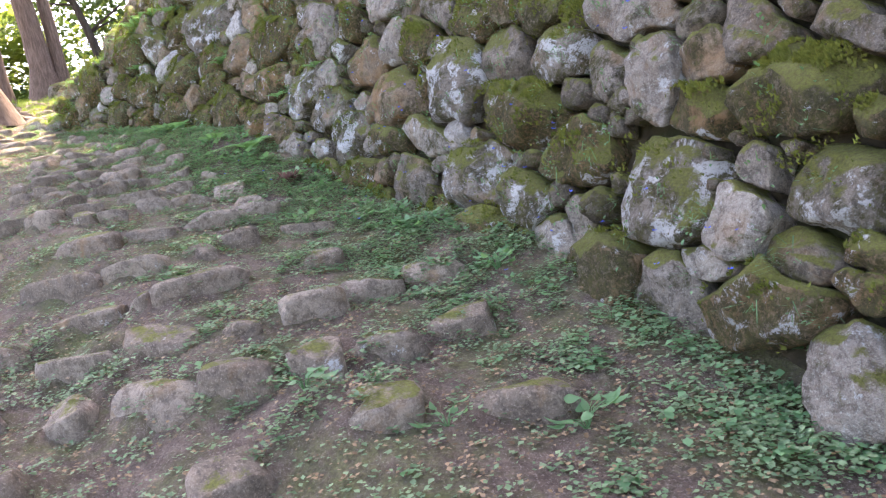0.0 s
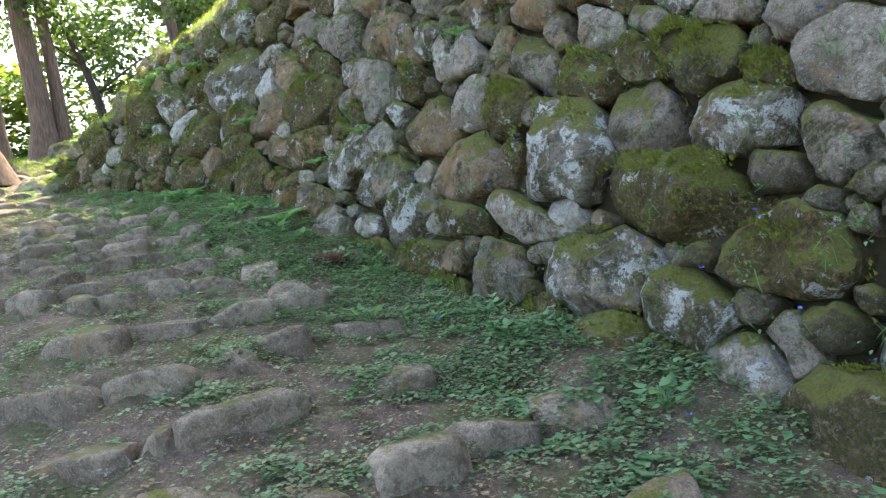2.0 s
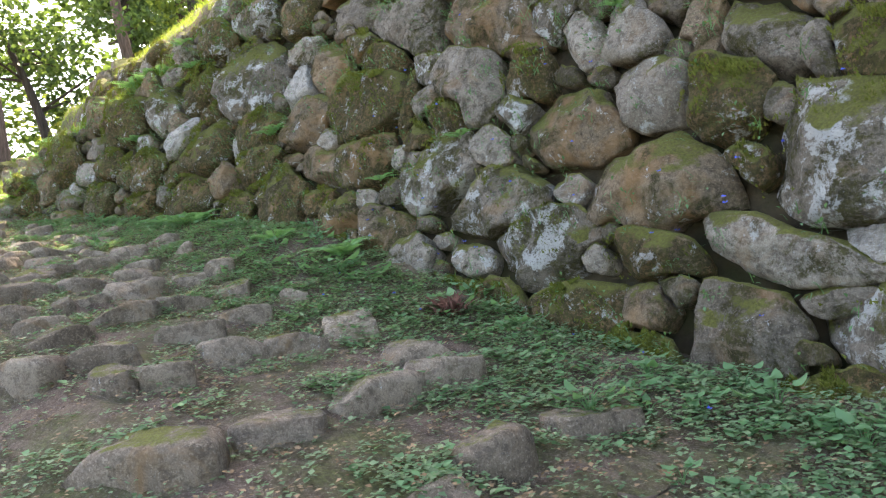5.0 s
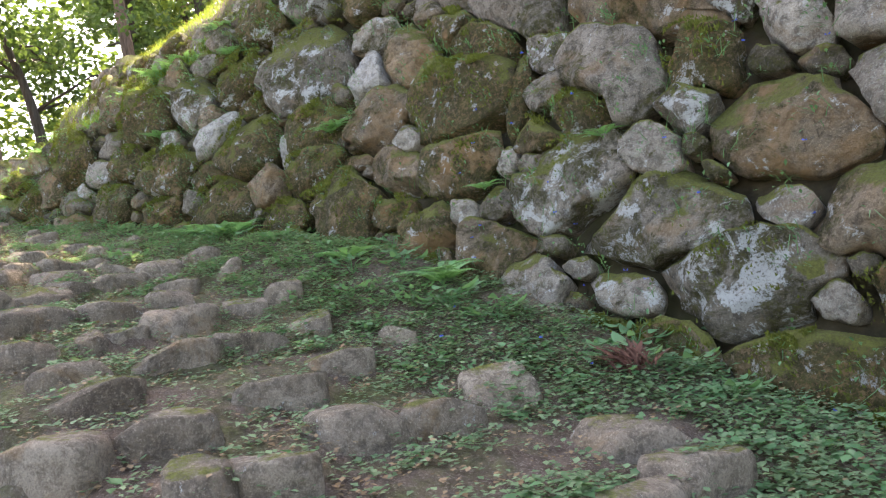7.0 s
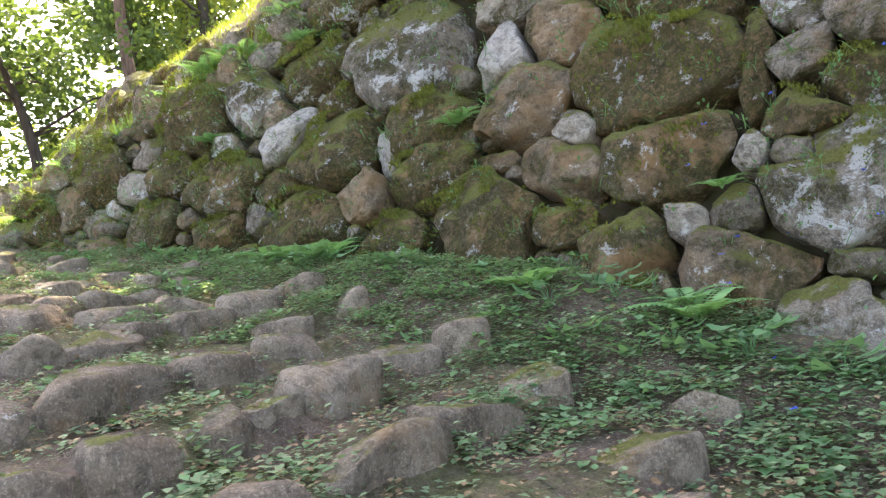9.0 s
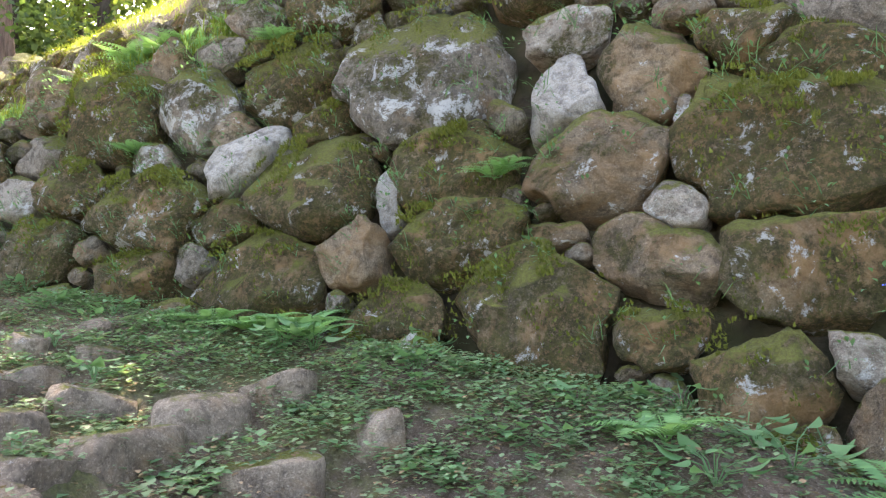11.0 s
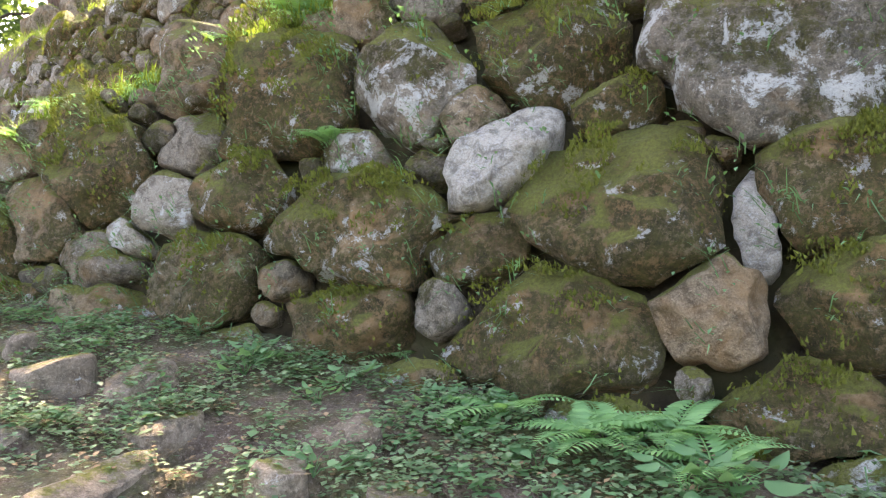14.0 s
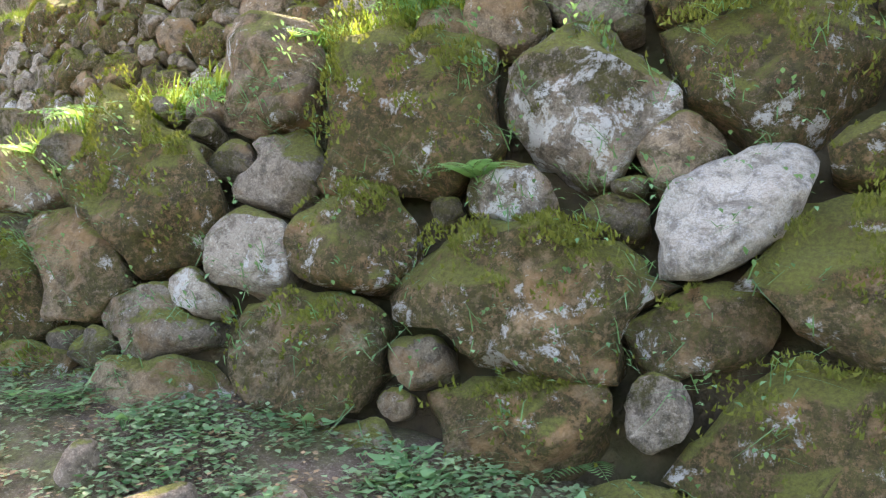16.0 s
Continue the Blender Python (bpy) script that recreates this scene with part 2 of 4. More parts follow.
def path_z(x, y):
    """The even slope of the path, which falls away a little beyond its outer edge."""
    low = GC[0] + GC[1] * max(x, -11.0) + GC[2] * max(min(y, 0.0), -7.0)
    if x < -11:
        low += 0.27 * (-11 - max(x, -19.0)) + (0.09 * (-19 - max(x, -70)) if x < -19 else 0)
    low -= 0.42 * min(max(-3.8 - y, 0.0), 1.0)
    return low


STEPS_LAID = []


def step_stone(x, y, length, turn):
    """Notes a long stone of the steps by its middle, length and turn."""
    STEPS_LAID.append((x, y, length, turn))


step_stone(5.08, -3.03, 0.57, 55)
step_stone(4.65, -3.60, 0.46, 61)
step_stone(4.11, -2.49, 0.42, 65)
step_stone(4.02, -3.08, 0.49, 65)
step_stone(3.94, -3.55, 0.33, 66)
step_stone(3.71, -3.97, 0.50, 42)
step_stone(3.30, -4.37, 0.63, 32)
step_stone(3.19, -1.96, 0.57, 58)
step_stone(3.15, -3.69, 0.22, 80)
step_stone(3.10, -3.19, 0.57, 78)
step_stone(3.03, -2.56, 0.43, 79)
step_stone(2.78, -4.79, 0.38, 43)
step_stone(2.64, -4.13, 0.55, 36)
step_stone(2.16, -4.58, 0.59, 41)
step_stone(2.16, -2.51, 0.39, 68)
step_stone(2.06, -3.52, 0.66, 86)
step_stone(1.91, -3.99, 0.17, 44)
step_stone(1.59, -4.28, 0.64, 38)
step_stone(1.17, -3.19, 0.30, 78)
step_stone(1.14, -3.74, 0.49, 57)
step_stone(0.98, -1.90, 0.46, 77)
step_stone(0.91, -2.68, 0.41, 78)
step_stone(0.65, -4.24, 0.71, 35)
step_stone(0.01, -3.25, 0.40, 75)
step_stone(-0.05, -2.61, 0.53, 83)
step_stone(-0.05, -1.99, 0.46, 77)
step_stone(-0.09, -3.85, 0.67, 36)
step_stone(-0.38, -1.91, 0.52, 59)
step_stone(-1.06, -3.33, 0.31, 70)
step_stone(-1.14, -3.59, 0.24, 63)
step_stone(-1.20, -2.34, 0.41, 80)
step_stone(-1.23, -1.81, 0.40, 66)
step_stone(-1.28, -2.78, 0.40, 85)
step_stone(-1.73, -3.45, 0.42, 92)
step_stone(-1.79, -3.90, 0.46, 39)
step_stone(-1.94, -2.75, 0.49, 74)
step_stone(-2.22, -1.64, 0.22, 52)
step_stone(-2.25, -2.13, 0.48, 70)
step_stone(-2.38, -3.56, 0.41, 93)
step_stone(-2.69, -3.54, 0.39, 84)
step_stone(-2.81, -2.92, 0.50, 91)
step_stone(-2.94, -1.84, 0.30, 52)
step_stone(-2.94, -2.31, 0.44, 81)
step_stone(-3.21, -3.59, 0.32, 94)
step_stone(-3.26, -3.87, 0.27, 48)
step_stone(-3.34, -3.23, 0.23, 88)
step_stone(-3.42, -2.97, 0.25, 104)
step_stone(-3.56, -1.62, 0.29, 46)
step_stone(-3.61, -2.48, 0.52, 101)
step_stone(-3.72, -1.89, 0.32, 58)
step_stone(-3.81, -3.81, 0.20, 44)
step_stone(-4.01, -3.35, 0.67, 110)
step_stone(-4.18, -2.71, 0.59, 104)
step_stone(-4.43, -2.16, 0.33, 76)
step_stone(-4.60, -1.52, 0.22, 49)
step_stone(-4.79, -1.94, 0.35, 49)
step_stone(-4.90, -3.37, 0.33, 102)
step_stone(-5.01, -2.99, 0.46, 109)
step_stone(-5.28, -2.68, 0.34, 85)
step_stone(-5.31, -1.42, 0.30, 34)
step_stone(-5.34, -2.26, 0.46, 90)
step_stone(-5.40, -1.80, 0.41, 53)
step_stone(-5.76, -2.59, 0.41, 101)
step_stone(-5.96, -2.98, 0.58, 119)
step_stone(-6.01, -1.98, 0.32, 69)
step_stone(-6.23, -2.77, 0.23, 108)
step_stone(-6.41, -2.42, 0.48, 115)
step_stone(-6.57, -1.60, 0.21, 55)
step_stone(-6.58, -2.00, 0.29, 88)
step_stone(-6.93, -2.88, 0.57, 124)
step_stone(-6.95, -1.42, 0.19, 49)
step_stone(-7.01, -1.80, 0.23, 56)
step_stone(-7.19, -2.44, 0.44, 120)
step_stone(-7.49, -2.26, 0.48, 119)
step_stone(-7.73, -1.83, 0.30, 88)
step_stone(-8.08, -2.31, 0.12, 111)
step_stone(-8.23, -1.61, 0.32, 75)
step_stone(-8.60, -1.89, 0.33, 72)
step_stone(-9.07, -1.86, 0.19, 72)

r_more = np.random.default_rng(3)
for row in STEP_ROWS:
    bend = 0.22 * max(0.0, -10.5 - row)
    y = -5.6 + bend
    while y < -1.4 + bend * 1.1:
        length = r_more.uniform(0.35, 0.62)
        yy = y + length / 2
        x = row + ROW_SKEW * (yy + 3) + r_more.uniform(-0.06, 0.06)
        if (row < -11 or (row < -7.5 and yy < -1.9) or yy < -3.9 or row > 6.5) and all(math.hypot(x - a, yy - b) > 0.5 for a, b, _l, _t in STEPS_LAID):
            step_stone(x, yy, length, 90 + r_more.uniform(-10, 10))
        y += length + r_more.uniform(0.02, 0.12)

# trodden treads: soil gathers behind each stone and is worn away in front of it
FX, FY = np.arange(-21, 9.5, 0.06), np.arange(-6.6, 0.4, 0.06)
gx, gy = np.meshgrid(FX, FY, indexing="ij")
TREAD = np.zeros_like(gx)
for sx, sy, sl, st in STEPS_LAID:
    lat = np.clip(1.35 - np.abs(gy - sy) / (sl * 0.62), 0, 1)
    d = gx - sx
    saw = np.where(d < 0, np.clip(1 + d / 0.5, 0, 1), -np.clip(1 - d / 0.4, 0, 1) * np.clip(d / 0.1, 0, 1))
    val = np.where(saw > 0, 0.05, 0.08) * saw * lat
    TREAD = np.where(np.abs(val) > np.abs(TREAD), val, TREAD)


def terrace(x, y):
    i, j = int((x + 21) / 0.06), int((y + 6.6) / 0.06)
    return float(TREAD[i, j]) if 0 <= i < len(FX) and 0 <= j < len(FY) else 0.0


def top_z(x):
    """The top of the great wall, which runs down to nothing at its upper end."""
    return float(np.interp(x, [-12.6, -11.8, -11.2, -10.6, -9.5, -8.2, -7.0, -5.5, 0, 14], [2.7, 2.75, 3.1, 3.7, 4.0, 4.35, 4.75, 5.0, 5.5, 5.5]))


WALL2_Y = 2.3


def slope_z(x, y):
    """The path's slope with the bank at the foot of the wall, but no treads."""
    return path_z(x, y) + (bank_rise(x) * float(smooth_step(-2.3, -0.6, y)) if x > -12.5 else 0.0)


def land(x, y):
    """Height of the ground anywhere."""
    z = path_z(x, y)
    n = fbm(x, y, 0.9)
    z += terrace(x, y) + 0.035 * fbm(x, y, 2.7, 4.0) + 0.03 * n
    z += bank_rise(x) * float(smooth_step(-2.3, -0.6, y)) if x > -12.5 else 0.0
    if y > -2.5:
        shelf = top_z(x) if x > -12.6 else z + 0.75 * smooth_step(0.0, 2.2, y) + 0.25 * n * smooth_step(-0.5, 1, y)
        shelf += 0.12 * n + 0.10 * max(0.0, y)
        edge = wall_y(x, z) + 0.4 if x > -12.6 else 9.0
        lift = smooth_step(edge, wall_y(x, top_z(x)) + 0.34, y) if x > -12.6 else 1.0
        z = z + (shelf - z) * float(lift) if x > -12.6 else shelf
        if y > WALL2_Y:
            up = 6.75 + 0.72 * min(y - WALL2_Y, 4.5) + 0.08 * max(0.0, y - WALL2_Y - 4.5) + 0.22 * n
            end = smooth_step(-27, -22, x)
            z += (max(up, z) - z) * float(smooth_step(WALL2_Y + 0.1, WALL2_Y + 0.75, y)) * float(end)
    return float(z)


def grid_axis(lo, hi, fine, far):
    a = list(np.arange(lo, hi + fine, fine))
    d, left, right = fine, a[0], a[-1]
    while left > -far:
        d *= 1.5
        left, right = left - d, right + d
        a = [left] + a + [right]
    return a


xs = sorted(set(np.round(np.concatenate([np.arange(-26, -10, 0.22), np.arange(-10, 8.5, 0.085), np.arange(8.5, 14, 0.5)]), 3)))
xs = [-900, -500, -250, -140, -90, -60, -45, -36, -30] + xs + [16, 20, 28, 45, 80, 160, 400, 900]
ys = [-900, -400, -160, -80, -45, -28, -18, -13, -10, -8, -7] + list(np.arange(-6.2, 0.9, 0.085)) + list(np.arange(0.9, 4.2, 0.2)) + [4.6, 5.2, 6, 7, 8, 9.5, 11, 14, 18, 24, 34, 50, 80, 150, 400, 900]
gv = [(x, y, land(x, y)) for x in xs for y in ys]
ny = len(ys)
gf = [(i * ny + j, (i + 1) * ny + j, (i + 1) * ny + j + 1, i * ny + j + 1) for i in range(len(xs) - 1) for j in range(ny - 1)]
ground = tagged(new("ground", mesh("ground", gv, gf, SOIL)), "brown trodden soil with moss and creeping plants on a hillside", "ground", kind="structure")

# ---- the great dry-stone wall ----
LAYOUT, CORNERS = [], {}


def stone(x, z, w, h, turn, look_of, corners=()):
    """A wall stone by its middle on the face, its width and height, its tilt and its kind; an angular one also by its corners."""
    if corners:
        CORNERS[len(LAYOUT)] = corners
    LAYOUT.append((x, z, w / 2, h / 2, radians(turn), look_of))


stone(-10.72, 3.44, 0.59, 0.35, -10, "o")
stone(-10.53, 2.83, 0.75, 0.56, -31, "m")
stone(-10.14, 2.99, 0.82, 0.62, -40, "o")
stone(-9.87, 3.33, 1.05, 0.78, -46, "m")
stone(-9.57, 2.66, 0.62, 0.39, -6, "g")
stone(-9.41, 2.75, 0.30, 0.26, -28, "p")
stone(-9.24, 3.89, 0.77, 0.54, -22, "o")
stone(-9.12, 2.97, 0.62, 0.52, -41, "p", [(-0.08, 0.30), (0.19, 0.13), (0.25, -0.12), (0.11, -0.30), (-0.19, -0.15), (-0.28, 0.14)])
stone(-9.07, 3.42, 0.54, 0.46, -72, "g")
stone(-8.71, 2.47, 0.85, 0.61, -3, "n")
stone(-8.60, 3.04, 0.76, 0.55, -14, "m")
stone(-8.49, 3.67, 1.24, 0.90, -22, "m")
stone(-8.02, 4.14, 0.48, 0.36, -34, "o")
stone(-7.74, 2.78, 1.27, 0.68, -7, "m")
stone(-7.70, 2.20, 0.92, 0.45, 3, "n")
stone(-7.63, 4.25, 0.57, 0.37, -20, "g")
stone(-7.61, 3.68, 0.90, 0.72, -51, "l")
stone(-7.16, 4.13, 0.39, 0.26, -21, "m")
stone(-7.15, 2.27, 0.32, 0.27, -7, "g")
stone(-7.06, 2.60, 0.68, 0.36, 4, "n")
stone(-6.92, 3.08, 0.89, 0.51, 33, "P", [(-0.37, -0.34), (-0.28, -0.10), (-0.22, 0.22), (0.06, 0.28), (0.35, 0.26), (0.32, 0.09), (0.18, -0.14), (-0.04, -0.28)])
stone(-6.78, 3.77, 1.07, 0.78, -21, "m")
stone(-6.57, 2.16, 1.10, 0.68, -1, "n")
stone(-6.32, 3.33, 0.50, 0.31, 17, "m")
stone(-6.30, 2.78, 1.12, 0.80, -24, "m")
stone(-5.88, 1.94, 0.20, 0.16, -58, "g")
stone(-5.84, 2.25, 0.63, 0.49, -54, "c")
stone(-5.66, 2.67, 0.67, 0.24, -82, "P", [(-0.11, 0.30), (0.02, 0.27), (0.08, 0.08), (0.13, -0.29), (-0.05, -0.34), (-0.08, -0.02)])
stone(-5.51, 3.63, 1.44, 1.10, -5, "l")
stone(-5.41, 1.83, 0.86, 0.37, -3, "n")
stone(-5.18, 2.81, 0.91, 0.62, -18, "m")
stone(-5.09, 2.27, 0.97, 0.53, -3, "m")
stone(-4.57, 1.78, 1.19, 0.78, -17, "n")
stone(-4.53, 3.70, 0.81, 0.50, -9, "p", [(-0.42, 0.15), (-0.16, 0.24), (0.32, 0.14), (0.34, -0.11), (0.15, -0.25), (-0.22, -0.17)])
stone(-4.48, 3.19, 0.75, 0.58, -60, "P", [(-0.31, 0.35), (0.10, 0.27), (0.28, -0.11), (0.22, -0.23), (-0.30, -0.28)])
stone(-4.45, 2.27, 0.41, 0.16, -6, "o")
stone(-4.18, 2.66, 0.92, 0.66, -6, "o", [(-0.46, 0.13), (-0.06, 0.29), (0.23, 0.33), (0.40, 0.15), (0.39, -0.09), (0.20, -0.33), (-0.22, -0.35), (-0.47, -0.13)])
stone(-3.89, 3.26, 0.73, 0.54, -71, "o")
stone(-3.84, 2.06, 0.78, 0.41, -23, "o")
stone(-3.82, 1.64, 0.51, 0.34, -3, "m")
stone(-3.72, 2.97, 0.31, 0.12, -88, "p")
stone(-3.72, 2.35, 0.33, 0.29, -48, "p")
stone(-3.62, 3.96, 1.27, 0.42, -24, "g")
stone(-3.37, 3.37, 0.65, 0.39, -23, "m")
stone(-3.30, 1.39, 0.62, 0.57, 10, "n")
stone(-3.09, 2.66, 1.31, 0.97, -25, "m")
stone(-3.09, 1.92, 0.97, 0.62, -8, "n", [(-0.41, -0.04), (-0.38, 0.26), (-0.16, 0.31), (0.43, 0.26), (0.46, 0.02), (0.32, -0.26), (0.04, -0.33), (-0.31, -0.21)])
stone(-2.97, 3.10, 0.98, 0.42, -23, "m")
stone(-2.89, 1.46, 0.34, 0.29, 73, "p", [(-0.13, 0.17), (0.13, 0.13), (0.14, -0.03), (-0.02, -0.16), (-0.11, -0.11)])
stone(-2.60, 1.53, 0.33, 0.31, 24, "g")
stone(-2.52, 3.36, 1.21, 0.62, -32, "g")
stone(-2.52, 1.87, 0.22, 0.21, 35, "p")
stone(-2.46, 2.50, 0.84, 0.20, 84, "m")
stone(-2.21, 1.78, 0.34, 0.21, -27, "g")
stone(-1.91, 1.57, 1.21, 0.64, 7, "l")
stone(-1.76, 2.16, 0.72, 0.39, -12, "m")
stone(-1.73, 0.93, 0.26, 0.15, -14, "p")
stone(-1.47, 3.01, 1.55, 0.63, -27, "o")
stone(-1.46, 2.40, 1.13, 0.68, -32, "g")
stone(-1.34, 0.70, 0.67, 0.32, -10, "p")
stone(-1.15, 1.69, 0.55, 0.37, -42, "p")
stone(-1.08, 1.16, 1.29, 0.66, -5, "l")
stone(-0.85, 2.30, 0.73, 0.46, -39, "m")
stone(-0.50, 0.71, 1.15, 0.71, -11, "l")
stone(-0.22, 1.62, 1.06, 0.67, -29, "o")
stone(-0.21, 1.16, 0.44, 0.27, -22, "p")
stone(-0.18, 2.44, 0.67, 0.37, -50, "p")
stone(-0.07, 0.19, 0.89, 0.48, -6, "m")
stone(0.04, 0.58, 0.32, 0.25, -12, "p")
stone(0.31, 2.33, 0.72, 0.45, -51, "p")
stone(0.51, 1.75, 0.68, 0.48, -37, "p")
stone(0.55, 1.05, 1.30, 0.65, -13, "o")
stone(0.58, 0.53, 0.93, 0.35, -9, "m")
stone(0.96, 2.12, 0.53, 0.34, -50, "o")
stone(1.12, 1.51, 0.77, 0.53, -65, "m")
stone(1.18, 0.00, 0.85, 0.60, -6, "g")
stone(1.33, 1.06, 0.37, 0.26, -31, "m")
stone(1.36, 1.94, 1.01, 0.44, -27, "g")
stone(1.49, 0.49, 1.72, 0.57, -20, "p", [(-0.80, 0.27), (-0.41, 0.38), (0.14, 0.09), (0.82, -0.12), (0.65, -0.30), (0.16, -0.31), (-0.55, 0.00)])
stone(1.53, 1.36, 0.36, 0.21, -80, "g")
stone(1.77, 1.70, 0.43, 0.28, -68, "g")
stone(1.86, 0.17, 0.55, 0.22, -10, "g")
stone(1.93, 0.99, 1.23, 0.79, -25, "l")
stone(2.14, 1.59, 0.98, 0.40, -24, "m")
stone(2.14, 0.39, 0.53, 0.32, -16, "P", [(-0.28, 0.17), (0.07, 0.15), (0.28, -0.05), (0.03, -0.16), (-0.09, -0.11)])
stone(2.30, 1.94, 0.84, 0.39, -30, "p")
stone(2.48, -0.04, 1.37, 0.61, -9, "l")
stone(2.81, 1.82, 0.73, 0.25, -26, "g")
stone(2.82, 1.07, 0.92, 0.48, -26, "g")
stone(3.27, 0.41, 1.73, 0.57, -18, "m")
stone(3.31, -0.28, 0.86, 0.46, -8, "l")
stone(3.34, 1.41, 0.92, 0.48, -33, "M")
stone(3.49, 1.64, 0.74, 0.20, -19, "p")
stone(3.70, 0.89, 0.95, 0.44, -18, "l")
stone(3.94, 1.11, 0.48, 0.23, -22, "M")
stone(4.07, 0.02, 1.01, 0.50, -12, "m")
stone(4.09, -0.46, 0.40, 0.32, -66, "g")
stone(4.39, 0.62, 0.61, 0.41, -37, "g")
stone(4.55, 1.04, 0.87, 0.47, -16, "p")
stone(4.57, 0.34, 0.31, 0.17, -20, "g")
stone(4.71, 0.70, 0.25, 0.17, -50, "g")
stone(5.03, -0.30, 0.96, 0.69, -57, "l", [(-0.58, -0.30), (-0.44, 0.29), (-0.28, 0.42), (0.26, 0.30), (0.54, 0.13), (0.64, -0.15), (0.30, -0.35), (-0.45, -0.34)])
stone(4.89, 0.53, 0.74, 0.41, -65, "p")
stone(4.97, 1.06, 0.44, 0.17, -28, "m")
stone(5.48, -0.76, 0.45, 0.24, -6, "p")
stone(5.69, 0.57, 0.61, 0.34, -33, "g")
stone(5.78, -0.21, 0.33, 0.23, -61, "g")
stone(5.82, -0.92, 0.93, 0.37, -4, "m")
stone(6.08, 0.15, 1.10, 0.50, -19, "M", [(-0.56, 0.00), (-0.14, 0.30), (0.41, 0.21), (0.45, -0.07), (0.22, -0.21), (-0.38, -0.23)])
stone(6.27, -0.34, 0.69, 0.47, 1, "l")
stone(6.34, 0.41, 0.59, 0.24, -25, "g")
stone(6.46, -0.01, 0.28, 0.19, -60, "m")
stone(6.47, -0.81, 0.24, 0.19, -14, "m")
stone(6.48, -0.66, 0.23, 0.19, -54, "m")


def fill_layout(layout, x0, x1, low, high, passes, seed):
    """Fits smaller stones into what the named ones leave open."""
    r = np.random.default_rng(seed)
    for lo, hi, tries, room in passes:
        for _ in range(tries):
            x = r.uniform(x0, x1)
            if high(x) <= low(x):
                continue
            z = r.uniform(low(x), high(x))
            a = r.uniform(lo, hi)
            b = a * r.uniform(0.55, 0.9)
            ok = True
            for X, Z, A, B, T, _k in layout:
                dx, dz = x - X, (z - Z) * 1.06
                if abs(dx) > 1.4 or abs(dz) > 1.4:
                    continue
                c, s = math.cos(T), math.sin(T)
                u, v = (dx * c + dz * s) / (A + a * room), (-dx * s + dz * c) / (B + b * room)
                if u * u + v * v < 1:
                    ok = False
                    break
            if ok:
                layout.append((x, z, a, b, radians(r.uniform(-35, 15)), r.choice(list("ggpllommnn"))))


def wall_base(x):
    return path_z(x, -0.9) + bank_rise(x) - 0.12


NAMED = len(LAYOUT)
fill_layout(LAYOUT, -11.9, 9.2, wall_base, lambda x: top_z(x) - 0.05,
            [(0.34, 0.5, 2500, 0.75), (0.2, 0.32, 5000, 0.66), (0.12, 0.19, 6000, 0.66), (0.07, 0.11, 5000, 0.75)], 5)


def corner_reach(corners, ang):
    """How far an angular stone reaches along each ray from its middle."""
    out = np.full(len(ang), 0.05)
    for (ax, ay), (bx, by) in zip(corners, list(corners[1:]) + [corners[0]]):
        for i, t in enumerate(ang):
            dx, dy = math.cos(t), math.sin(t)
            den = dx * (by - ay) - dy * (bx - ax)
            if abs(den) > 1e-9:
                far = (ax * (by - ay) - ay * (bx - ax)) / den
                k = (ax * dy - ay * dx) / den
                if far > 0 and -1e-6 <= k <= 1 + 1e-6:
                    out[i] = max(out[i], far)
    return out


def corner_dist(corners, ex, ev):
    """Distance from an angular stone's middle, 1 at its edge."""
    q = np.zeros(ex.shape)
    for (ax, ay), (bx, by) in zip(corners, list(corners[1:]) + [corners[0]]):
        nx, ny = by - ay, ax - bx
        d = nx * ax + ny * ay
        if abs(d) > 1e-9:
            q = np.maximum(q, (nx * ex + ny * ev) / d)
    return q


def outlines(layout, rays=34, grow=1.65, gap=0.005, corners=None):
    """Each stone grows until it meets its neighbours: its outline as distances along rays."""
    P = np.array([(s[0], s[1] * 1.06, s[2], s[3], s[4]) for s in layout])
    cs, sn = np.cos(P[:, 4]), np.sin(P[:, 4])
    ang = np.linspace(0, 2 * math.pi, rays, endpoint=False)
    out = []
    for i, (x, v, a, b, t) in enumerate(P):
        dx, dv = np.cos(ang), np.sin(ang)
        u, w = (dx * cs[i] + dv * sn[i]) / a, (-dx * sn[i] + dv * cs[i]) / b
        r0 = 1 / np.sqrt(u * u + w * w)
        r0 = r0 * (1 + 0.07 * np.sin(2 * ang + i * 1.7) + 0.06 * np.sin(3 * ang + i * 2.9) + 0.03 * np.sin(5 * ang + i))
        if corners and i in corners:
            r0 = corner_reach(corners[i], ang)
        k = np.linspace(0.35, 1.04 if corners and i in corners else grow, 52)
        px, pv = x + (r0 * dx)[:, None] * k, v + (r0 * dv)[:, None] * k
        js = [j for j in np.nonzero((abs(P[:, 0] - x) < a * 1.4 + P[:, 2] * 1.4) & (abs(P[:, 1] - v) < a * 1.4 + P[:, 2] * 1.4))[0] if j != i]
        best = np.full(px.shape, 9.0)
        for j in js:
            ex, ev = px - P[j, 0], pv - P[j, 1]
            far = corner_dist(corners[j], ex, ev) if corners and j in corners else None
            q = far if far is not None else np.hypot((ex * cs[j] + ev * sn[j]) / P[j, 2], (-ex * sn[j] + ev * cs[j]) / P[j, 3])
            best = np.minimum(best, q)
        over = best < k[None]
        first = np.where(over.any(1), over.argmax(1), len(k) - 1)
        r = r0 * k[first] - gap
        if corners and i in corners:
            r = np.maximum(r, 0.93 * r0)
        out.append(np.maximum(0.9 * r + 0.05 * np.roll(r, 1) + 0.05 * np.roll(r, -1), 0.03))
    return ang, out


